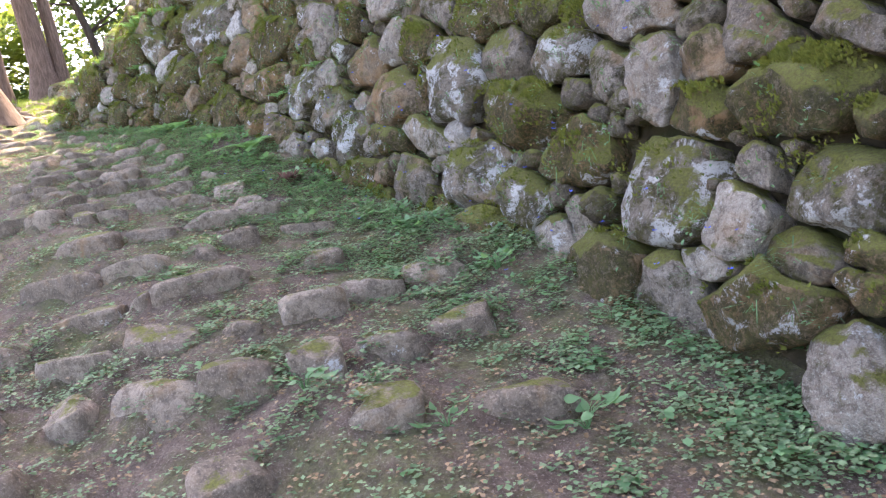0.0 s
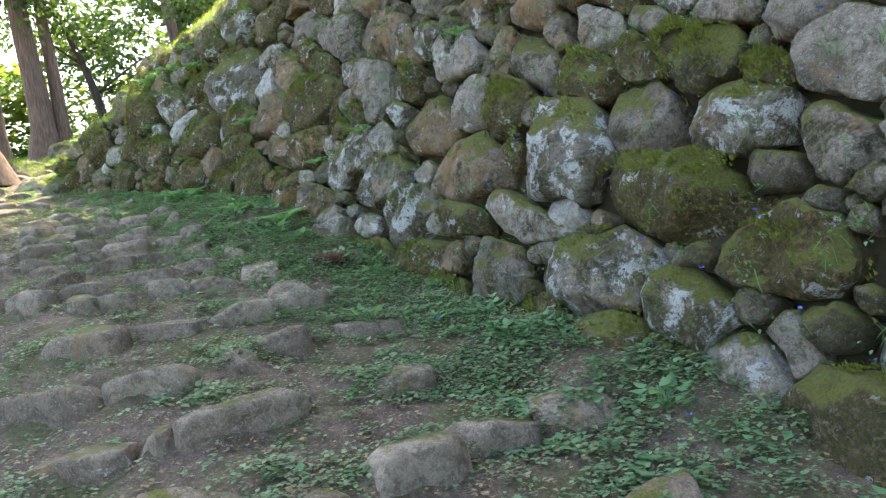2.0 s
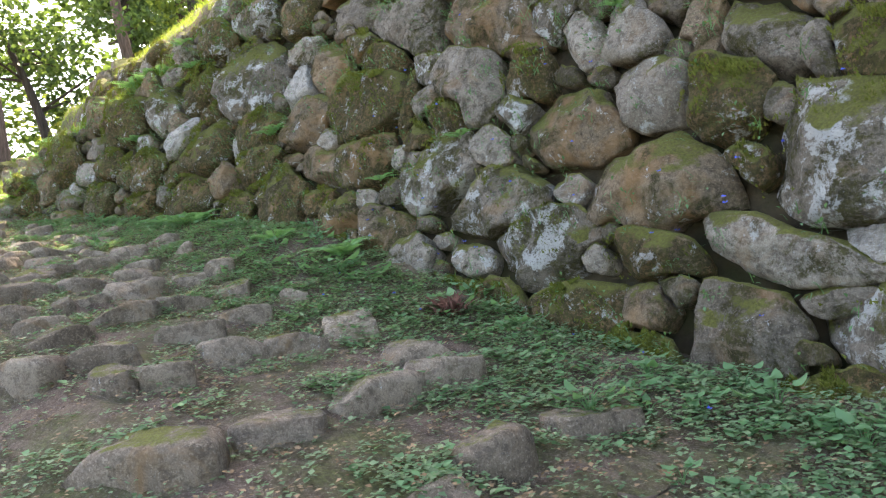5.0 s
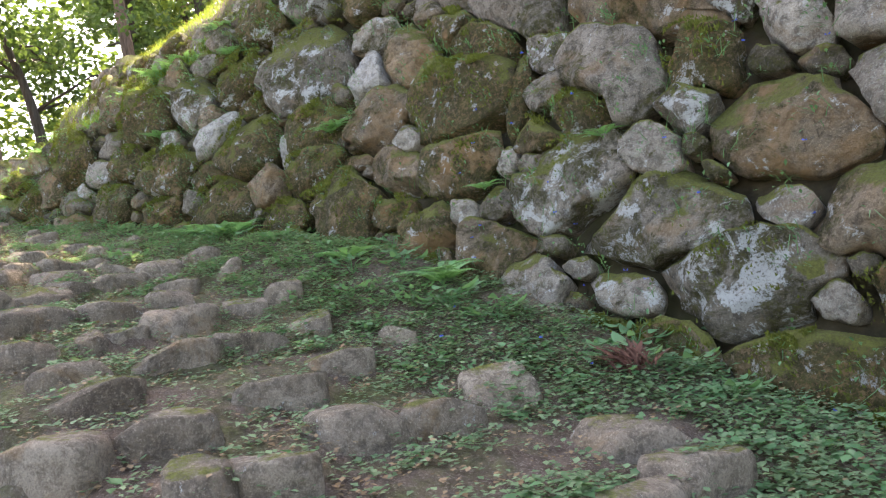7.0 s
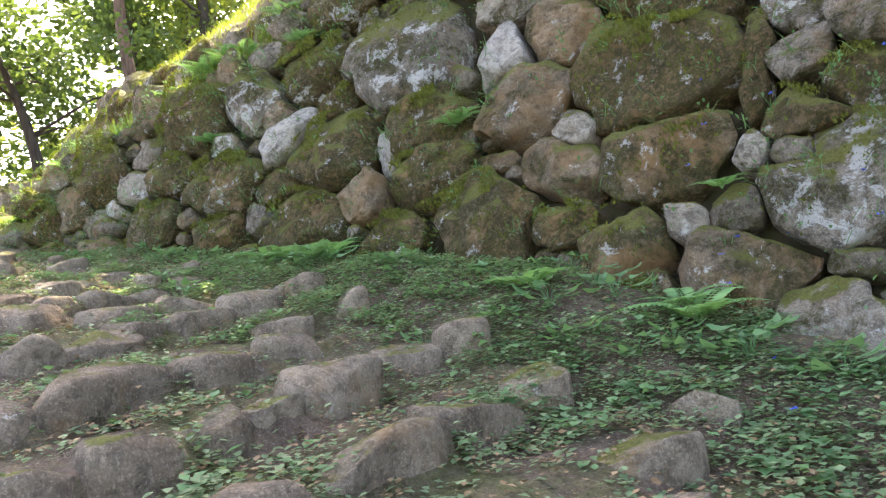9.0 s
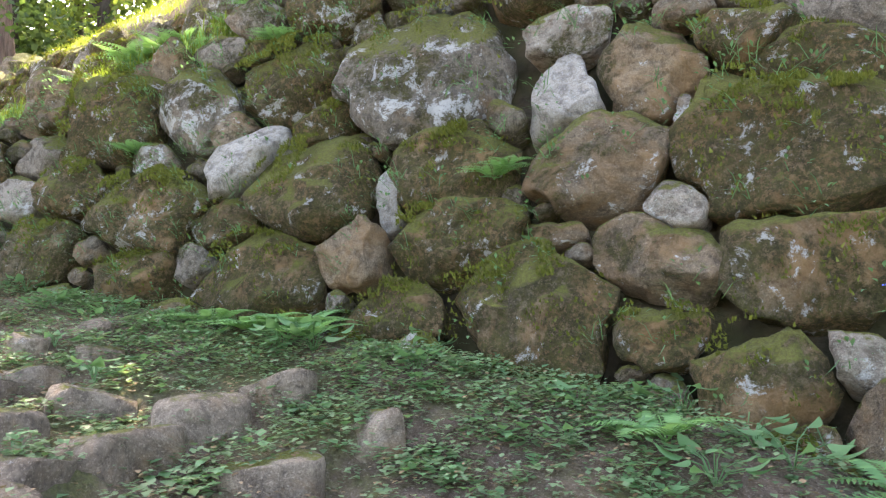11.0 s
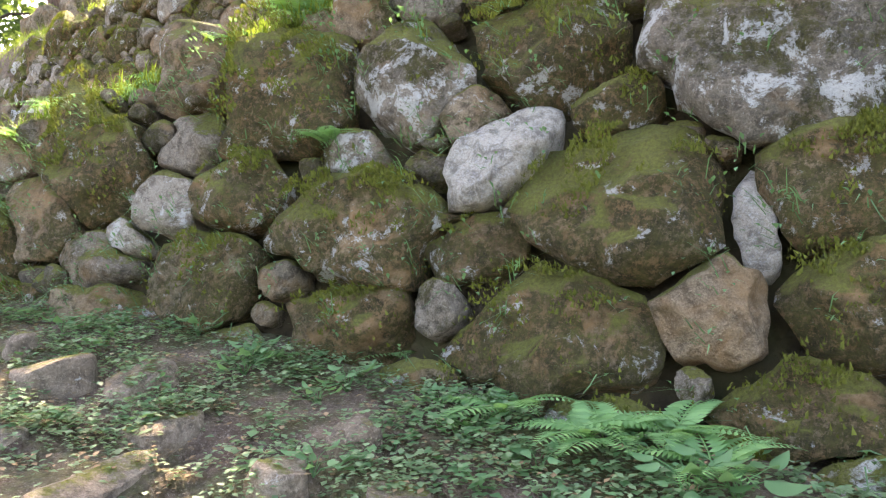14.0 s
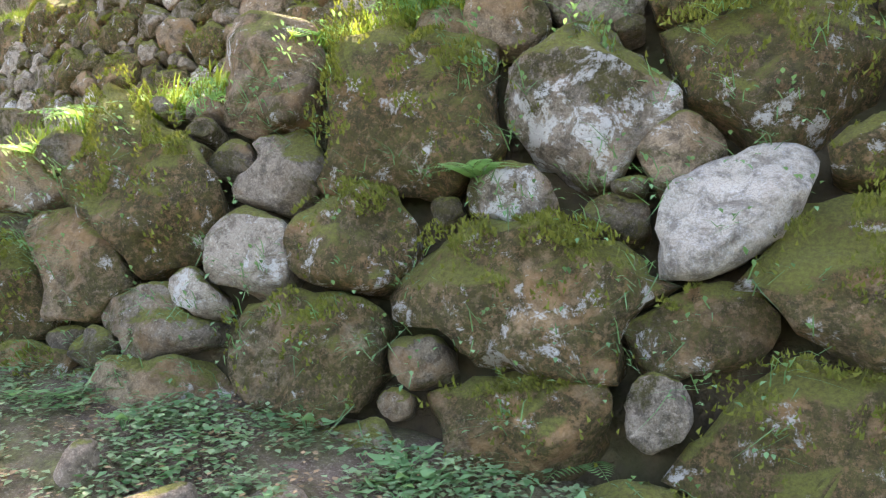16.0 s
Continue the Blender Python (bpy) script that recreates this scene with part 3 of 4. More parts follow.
def rock_points(ang, rad, depth, r, facets=6, rings=7, rough=0.05, block=0.0):
    """A rock's points in its own frame: x along the wall, y up its face, z out of it."""
    size = float(np.mean(rad))
    pts = []
    power = block or r.uniform(2.3, 4.2)
    for k in range(rings):
        if k == 0:
            f, out = 0.84, -0.5 * depth - 0.16
        else:
            a = (k - 1) / (rings - 1) * math.pi / 2
            f, out = math.cos(a) ** (2 / power), depth * math.sin(a) ** (2 / power)
        for t, q in zip(ang, rad):
            pts.append((math.cos(t) * q * f, math.sin(t) * q * f, out))
    pts.append((0, 0, depth * 1.0))
    pts = np.array(pts)
    for _ in range(facets):
        a, tilt = r.uniform(0, 2 * math.pi), r.uniform(0.1, 0.95)
        n = np.array([math.cos(a) * tilt, math.sin(a) * tilt, math.sqrt(1 - tilt * tilt)])
        d = pts @ n
        lim = d.max() * r.uniform(0.58, 0.9)
        cut = np.maximum(d - lim, 0) * 0.92
        pts = pts - cut[:, None] * n
    off = r.uniform(-50, 50, 3)
    for i, p in enumerate(pts):
        q = Vector(p) / (size * 0.9) + Vector(off)
        pts[i] = p + np.array(noise.noise_vector(q)) * size * rough * 1.6 + np.array(noise.noise_vector(q * 2.9)) * size * rough * 0.8 + np.array(noise.noise_vector(q * 7.0)) * size * rough * 0.35
    n = len(ang)
    faces = [(k * n + i, k * n + (i + 1) % n, (k + 1) * n + (i + 1) % n, (k + 1) * n + i) for k in range(rings - 1) for i in range(n)]
    last = (rings - 1) * n
    faces += [(last + i, last + (i + 1) % n, len(pts) - 1) for i in range(n)]
    return pts, faces


def wall_frame(x, z, face):
    """Along, up and out of a wall's face at a place."""
    e = 0.05
    p = Vector((x, face(x, z), z))
    al = Vector((2 * e, face(x + e, z) - face(x - e, z), 0)).normalized()
    up = Vector((0, face(x, z + e) - face(x, z - e), 2 * e)).normalized()
    return p, al, up, al.cross(up)


def face_core(name, face, x0, x1, low, high, thick, material, label):
    """The packed earth and rubble behind the stones, a wall of real thickness."""
    v, f = [], []
    cols, rows_ = 60, 8
    for side in (0, 1):
        for i in range(cols + 1):
            x = x0 + (x1 - x0) * i / cols
            lo, hi = low(x) - 0.5, high(x) - 0.06
            for j in range(rows_ + 1):
                z = lo + (hi - lo) * j / rows_
                y = face(x, z) + 0.24 + side * thick
                v.append((x, y + 0.03 * fbm(x, z, 3.0), z))
    m = rows_ + 1
    base = (cols + 1) * m
    for i in range(cols):
        for j in range(rows_):
            a = i * m + j
            f.append((a, a + m, a + m + 1, a + 1))
            f.append((base + a, base + a + 1, base + a + m + 1, base + a + m))
        for j in (0, rows_):
            a = i * m + j
            q = (a, base + a, base + a + m, a + m)
            f.append(q if j else q[::-1])
    for i in (0, cols):
        for j in range(rows_):
            a = i * m + j
            q = (a, a + 1, base + a + 1, base + a)
            f.append(q if i else q[::-1])
    return tagged(new(name, mesh(name, v, f, material)), label, "wall", kind="structure")


wall = face_core("wall_stone_terrace", wall_y, -12.4, 14.0, wall_base, top_z, 0.5, EARTH, "tall dry-stone retaining wall of mossy, lichen-spotted field stones")

STONE_TOPS = []


def lay_stones(layout, face, parent, keep, seed, name="stone", depth=0.55, rest_material=JOINED, corners=None):
    """Builds the stones of a wall: the chosen ones each an object, the others one joined part."""
    r = np.random.default_rng(seed)
    ang, rads = outlines(layout, corners=corners)
    rest_v, rest_f = [], []
    for i, (s, rad) in enumerate(zip(layout, rads)):
        x, z, a, b, t, kind = s
        p, al, up, out = wall_frame(x, z, face)
        d = depth * min(a, b) * r.uniform(0.8, 1.25)
        big = i in keep
        pts, faces = rock_points(ang, rad, min(d, 0.30), r, 8 if kind in "mMnPp" else 9, 10 if big else 5, 0.11 if kind in "mMn" else 0.09, 5.0 if kind in "P" else 0.0)
        q = al * 1.0
        sink = r.uniform(-0.05, 0.04)
        w = [p + al * float(c[0]) + up * float(c[1]) + out * (float(c[2]) + sink) for c in pts]
        if kind in "mMnl" and big:
            STONE_TOPS.append((p, al, up, out, rad, min(d, 0.3), kind))
        if big:
            ob = part(name, mesh(name, [v - p for v in w], faces, STONES[kind]), parent)
            ob.location = p
        else:
            n = len(rest_v)
            rest_v.extend(w)
            rest_f.extend([tuple(k + n for k in f) for f in faces])
    if rest_v:
        tagged(part("small_stones", mesh("small_stones", rest_v, rest_f, rest_material), parent, "small chinking stones packed between larger ones"), kind="stuff")


order = sorted(range(len(LAYOUT)), key=lambda i: (i >= NAMED, -LAYOUT[i][2]))
lay_stones(LAYOUT, wall_y, wall, set(order[:300]), 11, corners=CORNERS)

# ---- the upper terrace wall ----
def wall2_y(x, z):
    return WALL2_Y + 0.3 * (z - 5.5) + 0.25 * math.sin(x * 0.5)


def wall2_base(x):
    return float(np.interp(x, [-25, -20, -16, -13, -8], [6.2, 5.7, 4.9, 4.5, 5.0]))


def wall2_top(x):
    return float(np.interp(x, [-25, -22, -16, -8], [6.45, 6.7, 6.85, 6.8]))


wall2 = face_core("wall_upper_terrace", wall2_y, -25, -7.5, wall2_base, wall2_top, 0.45, EARTH, "low sunlit terrace wall of round field stones")
L2 = []
fill_layout(L2, -24.5, -8, wall2_base, wall2_top, [(0.24, 0.36, 900, 0.85), (0.14, 0.22, 2500, 0.8), (0.08, 0.12, 2500, 0.75)], 9)
lay_stones(L2, wall2_y, wall2, set(sorted(range(len(L2)), key=lambda i: -L2[i][2])[:140]), 21)

# ---- stone steps ----
stairs = tagged(new("stone_steps"), "worn field-stone steps set in a trodden hillside path", "steps", kind="structure")


def build_step(x, y, length, turn):
    """A long worn stone laid across the path, sunk into the soil."""
    r = np.random.default_rng(int(abs(x * 131 + y * 977) * 10) % 99991)
    rays = 22
    ang = np.linspace(0, 2 * math.pi, rays, endpoint=False)
    a, b = length * 0.57, r.uniform(0.12, 0.17)
    b = min(b, length * 0.42)
    p = r.uniform(3.5, 6.5)
    rad = (np.abs(np.cos(ang) / a) ** p + np.abs(np.sin(ang) / b) ** p) ** (-1 / p)
    rad *= 1 + 0.10 * np.sin(ang * 2 + r.uniform(0, 6)) + 0.07 * np.sin(ang * 3 + r.uniform(0, 6))
    pts, faces = rock_points(ang, rad, 0.19, r, 3, 8, 0.045, 6.0)
    turned = Matrix.Rotation(radians(turn), 3, "Z") @ Matrix.Rotation(radians(r.uniform(-4, 4)), 3, "X")
    ob = part("step_stone", mesh("step_stone", [turned @ Vector(c) for c in pts], faces, STEP), stairs)
    x -= 0.04
    ob.location = (x, y, max(path_z(x, y), slope_z(x, y)) + r.uniform(-0.09, -0.05) + 0.015)


for s in STEPS_LAID:
    build_step(*s)

# ---- boulders on the sunny bank ----
def boulder(x, y, size, label, lift=0.0):
    r = np.random.default_rng(int(abs(x * 77 + y * 513) * 10) % 99991)
    ang = np.linspace(0, 2 * math.pi, 20, endpoint=False)
    rad = size * (1 + 0.12 * np.sin(ang * 2 + r.uniform(0, 6)) + 0.08 * np.sin(ang * 3 + r.uniform(0, 6)))
    pts, faces = rock_points(ang, rad, size * r.uniform(0.7, 0.95), r, 6, 8, 0.08)
    ob = new("boulder", mesh("boulder", [Vector(c) for c in pts], faces, BOULDER))
    ob.location = (x, y, land(x, y) - size * 0.1 + lift)
    return tagged(ob, label, "boulder", group="boulders on the sunny bank")


r_b = np.random.default_rng(31)
for x, y, size in [(-20.5, 5.2, 0.95), (-19.2, 4.2, 0.62), (-21.8, 4.6, 0.8), (-22.8, 3.6, 0.6), (-18.0, 3.5, 0.5), (-15.6, 0.4, 0.42),
                   (-16.6, 1.0, 0.55), (-17.5, 0.3, 0.5), (-18.6, 1.2, 0.62), (-14.4, -0.3, 0.4), (-13.4, -0.6, 0.34), (-19.8, 0.6, 0.5),
                   (-14.9, 1.2, 0.5), (-13.8, 0.6, 0.45), (-20.9, 1.5, 0.5), (-15.9, -0.7, 0.3), (-13.0, 0.5, 0.4), (-16.9, 1.9, 0.45)]:
    boulder(x, y, size, "rounded sunlit boulder with moss half sunk in grass")

# ---- trees ----
def tube(points, radii, sides=10):
    v, f = [], []
    for i, (p, q) in enumerate(zip(points, radii)):
        d = (points[min(i + 1, len(points) - 1)] - points[max(i - 1, 0)]).normalized()
        a = d.cross(Vector((0.3, 1, 0.1))).normalized()
        b = d.cross(a)
        for k in range(sides):
            t = 2 * math.pi * k / sides
            v.append(p + (a * math.cos(t) + b * math.sin(t)) * q)
    for i in range(len(points) - 1):
        for k in range(sides):
            f.append((i * sides + k, i * sides + (k + 1) % sides, (i + 1) * sides + (k + 1) % sides, (i + 1) * sides + k))
    return v, f


def tree(name, x, y, height, radius, lean, clumps, leaves, leaf_size, bark, leaf, label, flare=1.6, limbs=6, crown_from=0.45, spread=2.6):
    """A tapered trunk with limbs, and a crown of many leaves gathered in uneven clumps."""
    root = tagged(new(name), label, "tree", group="trees above the path")
    root.location = (x, y, land(x, y) - 0.15)
    wob = rng.uniform(-1, 1, 4)
    trunk_pts = [Vector((lean[0] * h ** 1.15 + 0.12 * math.sin(h * 0.7 + wob[0]), lean[1] * h ** 1.15 + 0.12 * math.sin(h * 0.5 + wob[1]), h))
                 for h in np.linspace(0, height * 0.96, 14)]
    radii = [radius * (1 + (flare - 1) * math.exp(-h * 2.2)) * (1 - 0.8 * h / height) for h in np.linspace(0, height * 0.96, 14)]
    soup = Soup()
    soup.add(*tube(trunk_pts, radii, 14))
    part("trunk", soup.mesh("trunk", bark), root)
    crown = Soup()
    ends = []
    for _ in range(limbs):
        k = rng.uniform(crown_from, 0.92)
        p = trunk_pts[int(k * 13)]
        a = rng.uniform(0, 2 * math.pi)
        reach = spread * rng.uniform(0.5, 1.0) * (1.25 - k)
        e = p + Vector((math.cos(a) * reach, math.sin(a) * reach, rng.uniform(-0.1, 0.7) * reach))
        m = (p + e) / 2 + Vector((0, 0, 0.12 * reach))
        part("limb", mesh("limb", *tube([p, m, e], [radius * 0.28, radius * 0.17, radius * 0.06], 6), bark), root)
        ends += [e, m * 0.4 + e * 0.6]
    for _ in range(clumps):
        c = ends[rng.integers(len(ends))] + Vector(rng.normal(0, spread * 0.30, 3))
        size = rng.uniform(0.35, 0.95) * spread * 0.3
        for _ in range(leaves):
            d = Vector(rng.normal(0, 1, 3)).normalized()
            at = c + Vector((d.x * size * 1.3, d.y * size * 1.3, d.z * size * 0.7)) * rng.uniform(0.3, 1.0)
            way = (d + Vector(rng.normal(0, 0.7, 3))).normalized()
            side = way.cross(Vector(rng.normal(0, 1, 3))).normalized()
            s = leaf_size * rng.uniform(0.6, 1.3)
            w = side * s * 0.35
            crown.add([at, at + way * s * 0.5 + w, at + way * s, at + way * s * 0.5 - w], [(0, 1, 2, 3)])
    part("crown", crown.mesh("crown", leaf), root, "leafy green crown with gaps of light")
    return root


CEDAR = "tall straight cedar with reddish-brown bark"
tree("cedar", -27.6, 1.4, 21, 0.50, (0.0, 0.0), 34, 60, 0.30, BARK, CANOPY, CEDAR + " and a twin stem", crown_from=0.6)
tree("cedar", -27.8, 2.15, 20, 0.31, (0.0, 0.012), 26, 60, 0.30, BARK, CANOPY, CEDAR + ", slimmer twin stem", crown_from=0.6)
tree("cedar", -23.1, -1.0, 18, 0.38, (0.0, -0.01), 26, 60, 0.30, BARK, CANOPY, CEDAR + " with bare twigs", crown_from=0.6)
tree("cedar", -13.9, -2.75, 14, 0.42, (-0.02, -0.035), 24, 60, 0.28, BARK, CANOPY, "old cedar with flared roots beside the steps", flare=2.1, crown_from=0.65)
tree("broadleaf_tree", -29, 4.6, 9, 0.24, (-0.05, -0.17), 60, 110, 0.26, BARK_DARK, CANOPY, "leaning dark broadleaf tree with a wide crown", limbs=12, crown_from=0.3, spread=5.2)
tree("cedar", -31, 9.0, 22, 0.34, (0.0, -0.01), 36, 60, 0.30, BARK, CANOPY, "slim cedar with one leafy low shoot", crown_from=0.4)
for k, (x, y, h, q) in enumerate([(-30, 12.2, 19, 0.38), (-32, 13.8, 20, 0.4), (-29, 16.5, 19, 0.38), (-31, 18.5, 20, 0.42), (-35, 11.0, 18, 0.38), (-27, 19.0, 18, 0.38),
                                  (-37, 15.0, 20, 0.42), (-24.5, 20.0, 18, 0.36), (-33, 21.5, 19, 0.38)]):
    tree("forest_tree", x, y, h, q, (0.0, 0.0), 44, 60, 0.32, BARK if k % 2 else BARK_DARK, CANOPY if k % 3 else BRIGHT, "tall forest tree against bright sky", crown_from=0.3, limbs=9, spread=3.4)


# added trees, out of view, whose crowns keep the sun off the lower path
for x, y, h in [(-11.6, 5.6, 9), (-9.7, 4.9, 9.5), (-7.9, 5.6, 9.5), (-6.0, 4.9, 9.5), (-4.1, 5.5, 9.5), (-2.2, 4.9, 9.5), (-0.3, 5.5, 9.5), (-8.8, 7.6, 11), (-5.0, 7.6, 11), (-1.4, 7.6, 11)]:
    tree("forest_tree", x, y, h, 0.26, (0.0, 0.0), 70, 80, 0.34, BARK, CANOPY, "leafy tree added on the terrace above the wall, out of view, to shade the path", crown_from=0.35, limbs=10, spread=3.6)


def woods(name, spots, leaf, leaves, size, label):
    """Far woods: crowns that nobody could count, in one mesh of leaves."""
    soup = Soup()
    for x, y, z, r in spots:
        for _ in range(leaves):
            d = Vector(rng.normal(0, 1, 3)).normalized() * rng.uniform(0.5, 1.0) ** 0.5
            at = Vector((x + d.x * r, y + d.y * r, z + d.z * r * 0.85))
            way, side = any_way(-0.6, 0.8)
            s = size * rng.uniform(0.6, 1.4)
            w = side * s * 0.4
            soup.add([at, at + way * s * 0.5 + w, at + way * s, at + way * s * 0.5 - w], [(0, 1, 2, 3)])
    return tagged(new(name, soup.mesh(name, leaf)), label, "woods", kind="stuff")


def ring(n, a0, a1, d0, d1, z0, z1, r0, r1):
    out = []
    for _ in range(n):
        a, d = radians(rng.uniform(a0, a1)), rng.uniform(d0, d1)
        x, y = -4 - d * math.sin(a), -4 + d * math.cos(a)
        out.append((x, y, land(x, y) + rng.uniform(z0, z1), rng.uniform(r0, r1)))
    return out


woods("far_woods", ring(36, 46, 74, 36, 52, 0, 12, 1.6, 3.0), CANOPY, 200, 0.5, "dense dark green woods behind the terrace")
# these crowns look sunlit partly through their lighter leaf colour
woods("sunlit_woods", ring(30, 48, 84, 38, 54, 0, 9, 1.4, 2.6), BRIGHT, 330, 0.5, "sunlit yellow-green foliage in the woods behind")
woods("hedge_bank", ring(30, 68, 86, 36, 44, -0.3, 1.4, 1.0, 1.8), CANOPY, 420, 0.35, "dark overgrown bank at the head of the path")

# ---- grass ----
def grass(name, spots, lo, hi, label, leaf=GRASS):
    soup = Soup()
    for x, y, z in spots:
        way, side = any_way(0.9, 3.5)
        soup.blade(Vector((x, y, z)), way, side, rng.uniform(lo, hi), rng.uniform(0.006, 0.014))
    return tagged(new(name, soup.mesh(name, leaf)), label, "grass", kind="stuff")


spots = []
for _ in range(14000):
    x = rng.uniform(-12.6, -4.5)
    y = wall_y(x, top_z(x)) + rng.uniform(-0.02, 0.75) ** 1.0
    if fbm(x, y, 1.6, 9.0) > -0.25:
        spots.append((x, y, max(land(x, y), top_z(x) - 0.02)))
grass("wall_top_grass", spots, 0.06, 0.22, "bright backlit grass along the top of the wall")
spots = []
for _ in range(26000):
    x, y = rng.uniform(-27, -12.3), rng.uniform(-1.4, 2.0)
    if fbm(x, y, 0.8, 3.0) > -0.1:
        spots.append((x, y, land(x, y)))
for _ in range(34000):
    x, y = rng.uniform(-26, -9), rng.uniform(WALL2_Y + 0.55, 8.0)
    spots.append((x, y, land(x, y)))
grass("bank_grass", spots, 0.07, 0.24, "sunlit yellow-green grass on the bank")

# ---- creeping plants on the path ----
def carpet(name, n, leaf, size, density, label, y0=-5.6, y1=-0.35, x0=-13.5, x1=8.3):
    """Low creeping plants: small rounded leaves held flat over the soil."""
    soup = Soup()
    made = 0
    while made < n:
        x, y = rng.uniform(x0, x1), rng.uniform(y0, y1)
        if y > wall_y(x, path_z(x, -0.8) + bank_rise(x)) - 0.03:
            continue
        d = density(x, y)
        if rng.uniform() > d:
            continue
        z = land(x, y)
        for _ in range(4):
            px, py = x + rng.normal(0, 0.03), y + rng.normal(0, 0.03)
            way, side = any_way(-0.35, 0.5)
            nrm = way.cross(side)
            s = size * rng.uniform(0.6, 1.5)
            at = Vector((px, py, z + rng.uniform(0.008, 0.055) * (0.6 + d)))
            w = side * s * 0.42
            soup.add([at, at + way * s * 0.4 + w + Vector((0, 0, 0.1 * s)), at + way * s, at + way * s * 0.4 - w + Vector((0, 0, 0.1 * s)), at + way * s * 0.45],
                     [(0, 4, 1), (0, 3, 4), (4, 2, 1), (4, 3, 2)])
            made += 1
    return tagged(new(name, soup.mesh(name, leaf)), label, "ground cover", kind="stuff")


def creeping(x, y):
    k = 0.5 + 0.5 * float(smooth_step(-3.4, -1.6, y))
    n = fbm(x, y, 1.1, 2.0) + 0.6 * fbm(x, y, 4.0, 7.0)
    p = x - ROW_SKEW * (y + 3)
    row = min(abs(p - q) for q in STEP_ROWS)
    foot = 0.35 if row < 0.28 else 0.0
    bare = (0.3 + 0.4 * float(smooth_step(-2.0, -5.0, x))) * (1 - float(smooth_step(-2.1, -1.4, y)))
    return float(np.clip((n + foot) * 1.5 + 1.5 * k - 0.85 - bare, 0.13, 1))


carpet("creeping_plants", 98000, CLOVER, 0.030, creeping, "small rounded leaves of creeping plants over the path")
carpet("herb_seedlings", 8000, HERB, 0.048, lambda x, y: creeping(x, y) ** 2, "taller green seedlings among the creeping plants", y0=-4.2)
carpet("leaf_litter", 26000, LITTER, 0.025, lambda x, y: 0.5, "scattered dry brown leaves and chips of bark on the soil", y0=-5.2)

# ---- herbs and ferns, each one plant ----
def herb(scale_seed):
    """A broad-leaved herb: stalks from one root, each with an oval leaf."""
    r = np.random.default_rng(scale_seed)
    root = new("broadleaf_herb")
    n = int(r.integers(7, 12))
    for k in range(n):
        a = k * 2.4 + r.uniform(-0.4, 0.4)
        reach, h = r.uniform(0.05, 0.17), r.uniform(0.05, 0.17)
        d = Vector((math.cos(a), math.sin(a), 0))
        tip = d * reach + Vector((0, 0, h))
        stalk = Soup()
        stalk.add(*tube([Vector((0, 0, -0.02)), d * reach * 0.4 + Vector((0, 0, h * 0.7)), tip], [0.004, 0.003, 0.002], 5))
        leaf = Soup()
        way = (d + Vector((0, 0, r.uniform(-0.45, 0.25)))).normalized()
        side = Vector((-d.y, d.x, r.uniform(-0.3, 0.3))).normalized()
        length = r.uniform(0.08, 0.15)
        nrm = side.cross(way)
        rows_ = []
        for i in range(7):
            u = i / 6
            w = length * 0.36 * math.sin(math.pi * min(1, u * 0.93 + 0.07)) ** 0.7 * (1.08 - 0.35 * u)
            c = tip + way * length * u + nrm * (-0.35 * length * u * u)
            rows_.append([c + side * w - nrm * -w * 0.25, c, c - side * w - nrm * -w * 0.25])
        leaf.add([p for q in rows_ for p in q], [(i * 3 + j, i * 3 + j + 1, i * 3 + j + 4, i * 3 + j + 3) for i in range(6) for j in (0, 1)])
        part("stalk", stalk.mesh("stalk", HERB), root)
        part("leaf", leaf.mesh("leaf", HERB), root)
    return tagged(root, "low broad-leaved herb with oval blue-green leaves on thin stalks", "herb", group="herbs at the foot of the wall")


def fern(seed):
    """A fern: arching fronds, each with two rows of narrow leaflets that shorten to the tip."""
    r = np.random.default_rng(seed)
    root = new("fern")
    for k in range(int(r.integers(5, 8))):
        a = k * 2.4 + r.uniform(-0.5, 0.5)
        d = Vector((math.cos(a), math.sin(a), 0))
        side = Vector((-d.y, d.x, 0))
        length, rise = r.uniform(0.32, 0.52), r.uniform(0.5, 1.1)
        pts = [d * (length * u * (0.55 + 0.45 * u)) + Vector((0, 0, length * (rise * u - (rise * 0.75) * u * u))) for u in np.linspace(0, 1, 19)]
        s = Soup()
        s.add(*tube(pts, [0.004 * (1 - 0.8 * i / 18) for i in range(19)], 5))
        for i in range(3, 19):
            u = i / 18
            w = length * 0.26 * math.sin(math.pi * min(1.0, 0.18 + 0.84 * u)) ** 0.8
            fwd = (pts[i] - pts[i - 1]).normalized()
            for sg in (1, -1):
                way = (side * sg + fwd * 0.45 - Vector((0, 0, 0.12))).normalized()
                s.leaf(pts[i], way, fwd, w, w * 0.26, 0.06)
        part("frond", s.mesh("frond", FERN), root)
    return tagged(root, "green fern with arching feathery fronds", "fern", group="ferns at the foot of the wall")


def spread_copies(makers, places):
    """One plant of each make, then copies of it turned and sized at every place."""
    made = [None] * len(makers)
    for n, (x, y, z, s) in enumerate(places):
        k = n % len(makers)
        m = Matrix.Translation((x, y, z)) @ Matrix.Rotation(n * 2.1, 4, "Z")
        if made[k] is None:
            made[k] = makers[k]()
            made[k].matrix_world = m @ Matrix.Diagonal((s, s, s, 1))
        else:
            ob = copy_thing(made[k], m)
            ob.scale = (s, s, s)


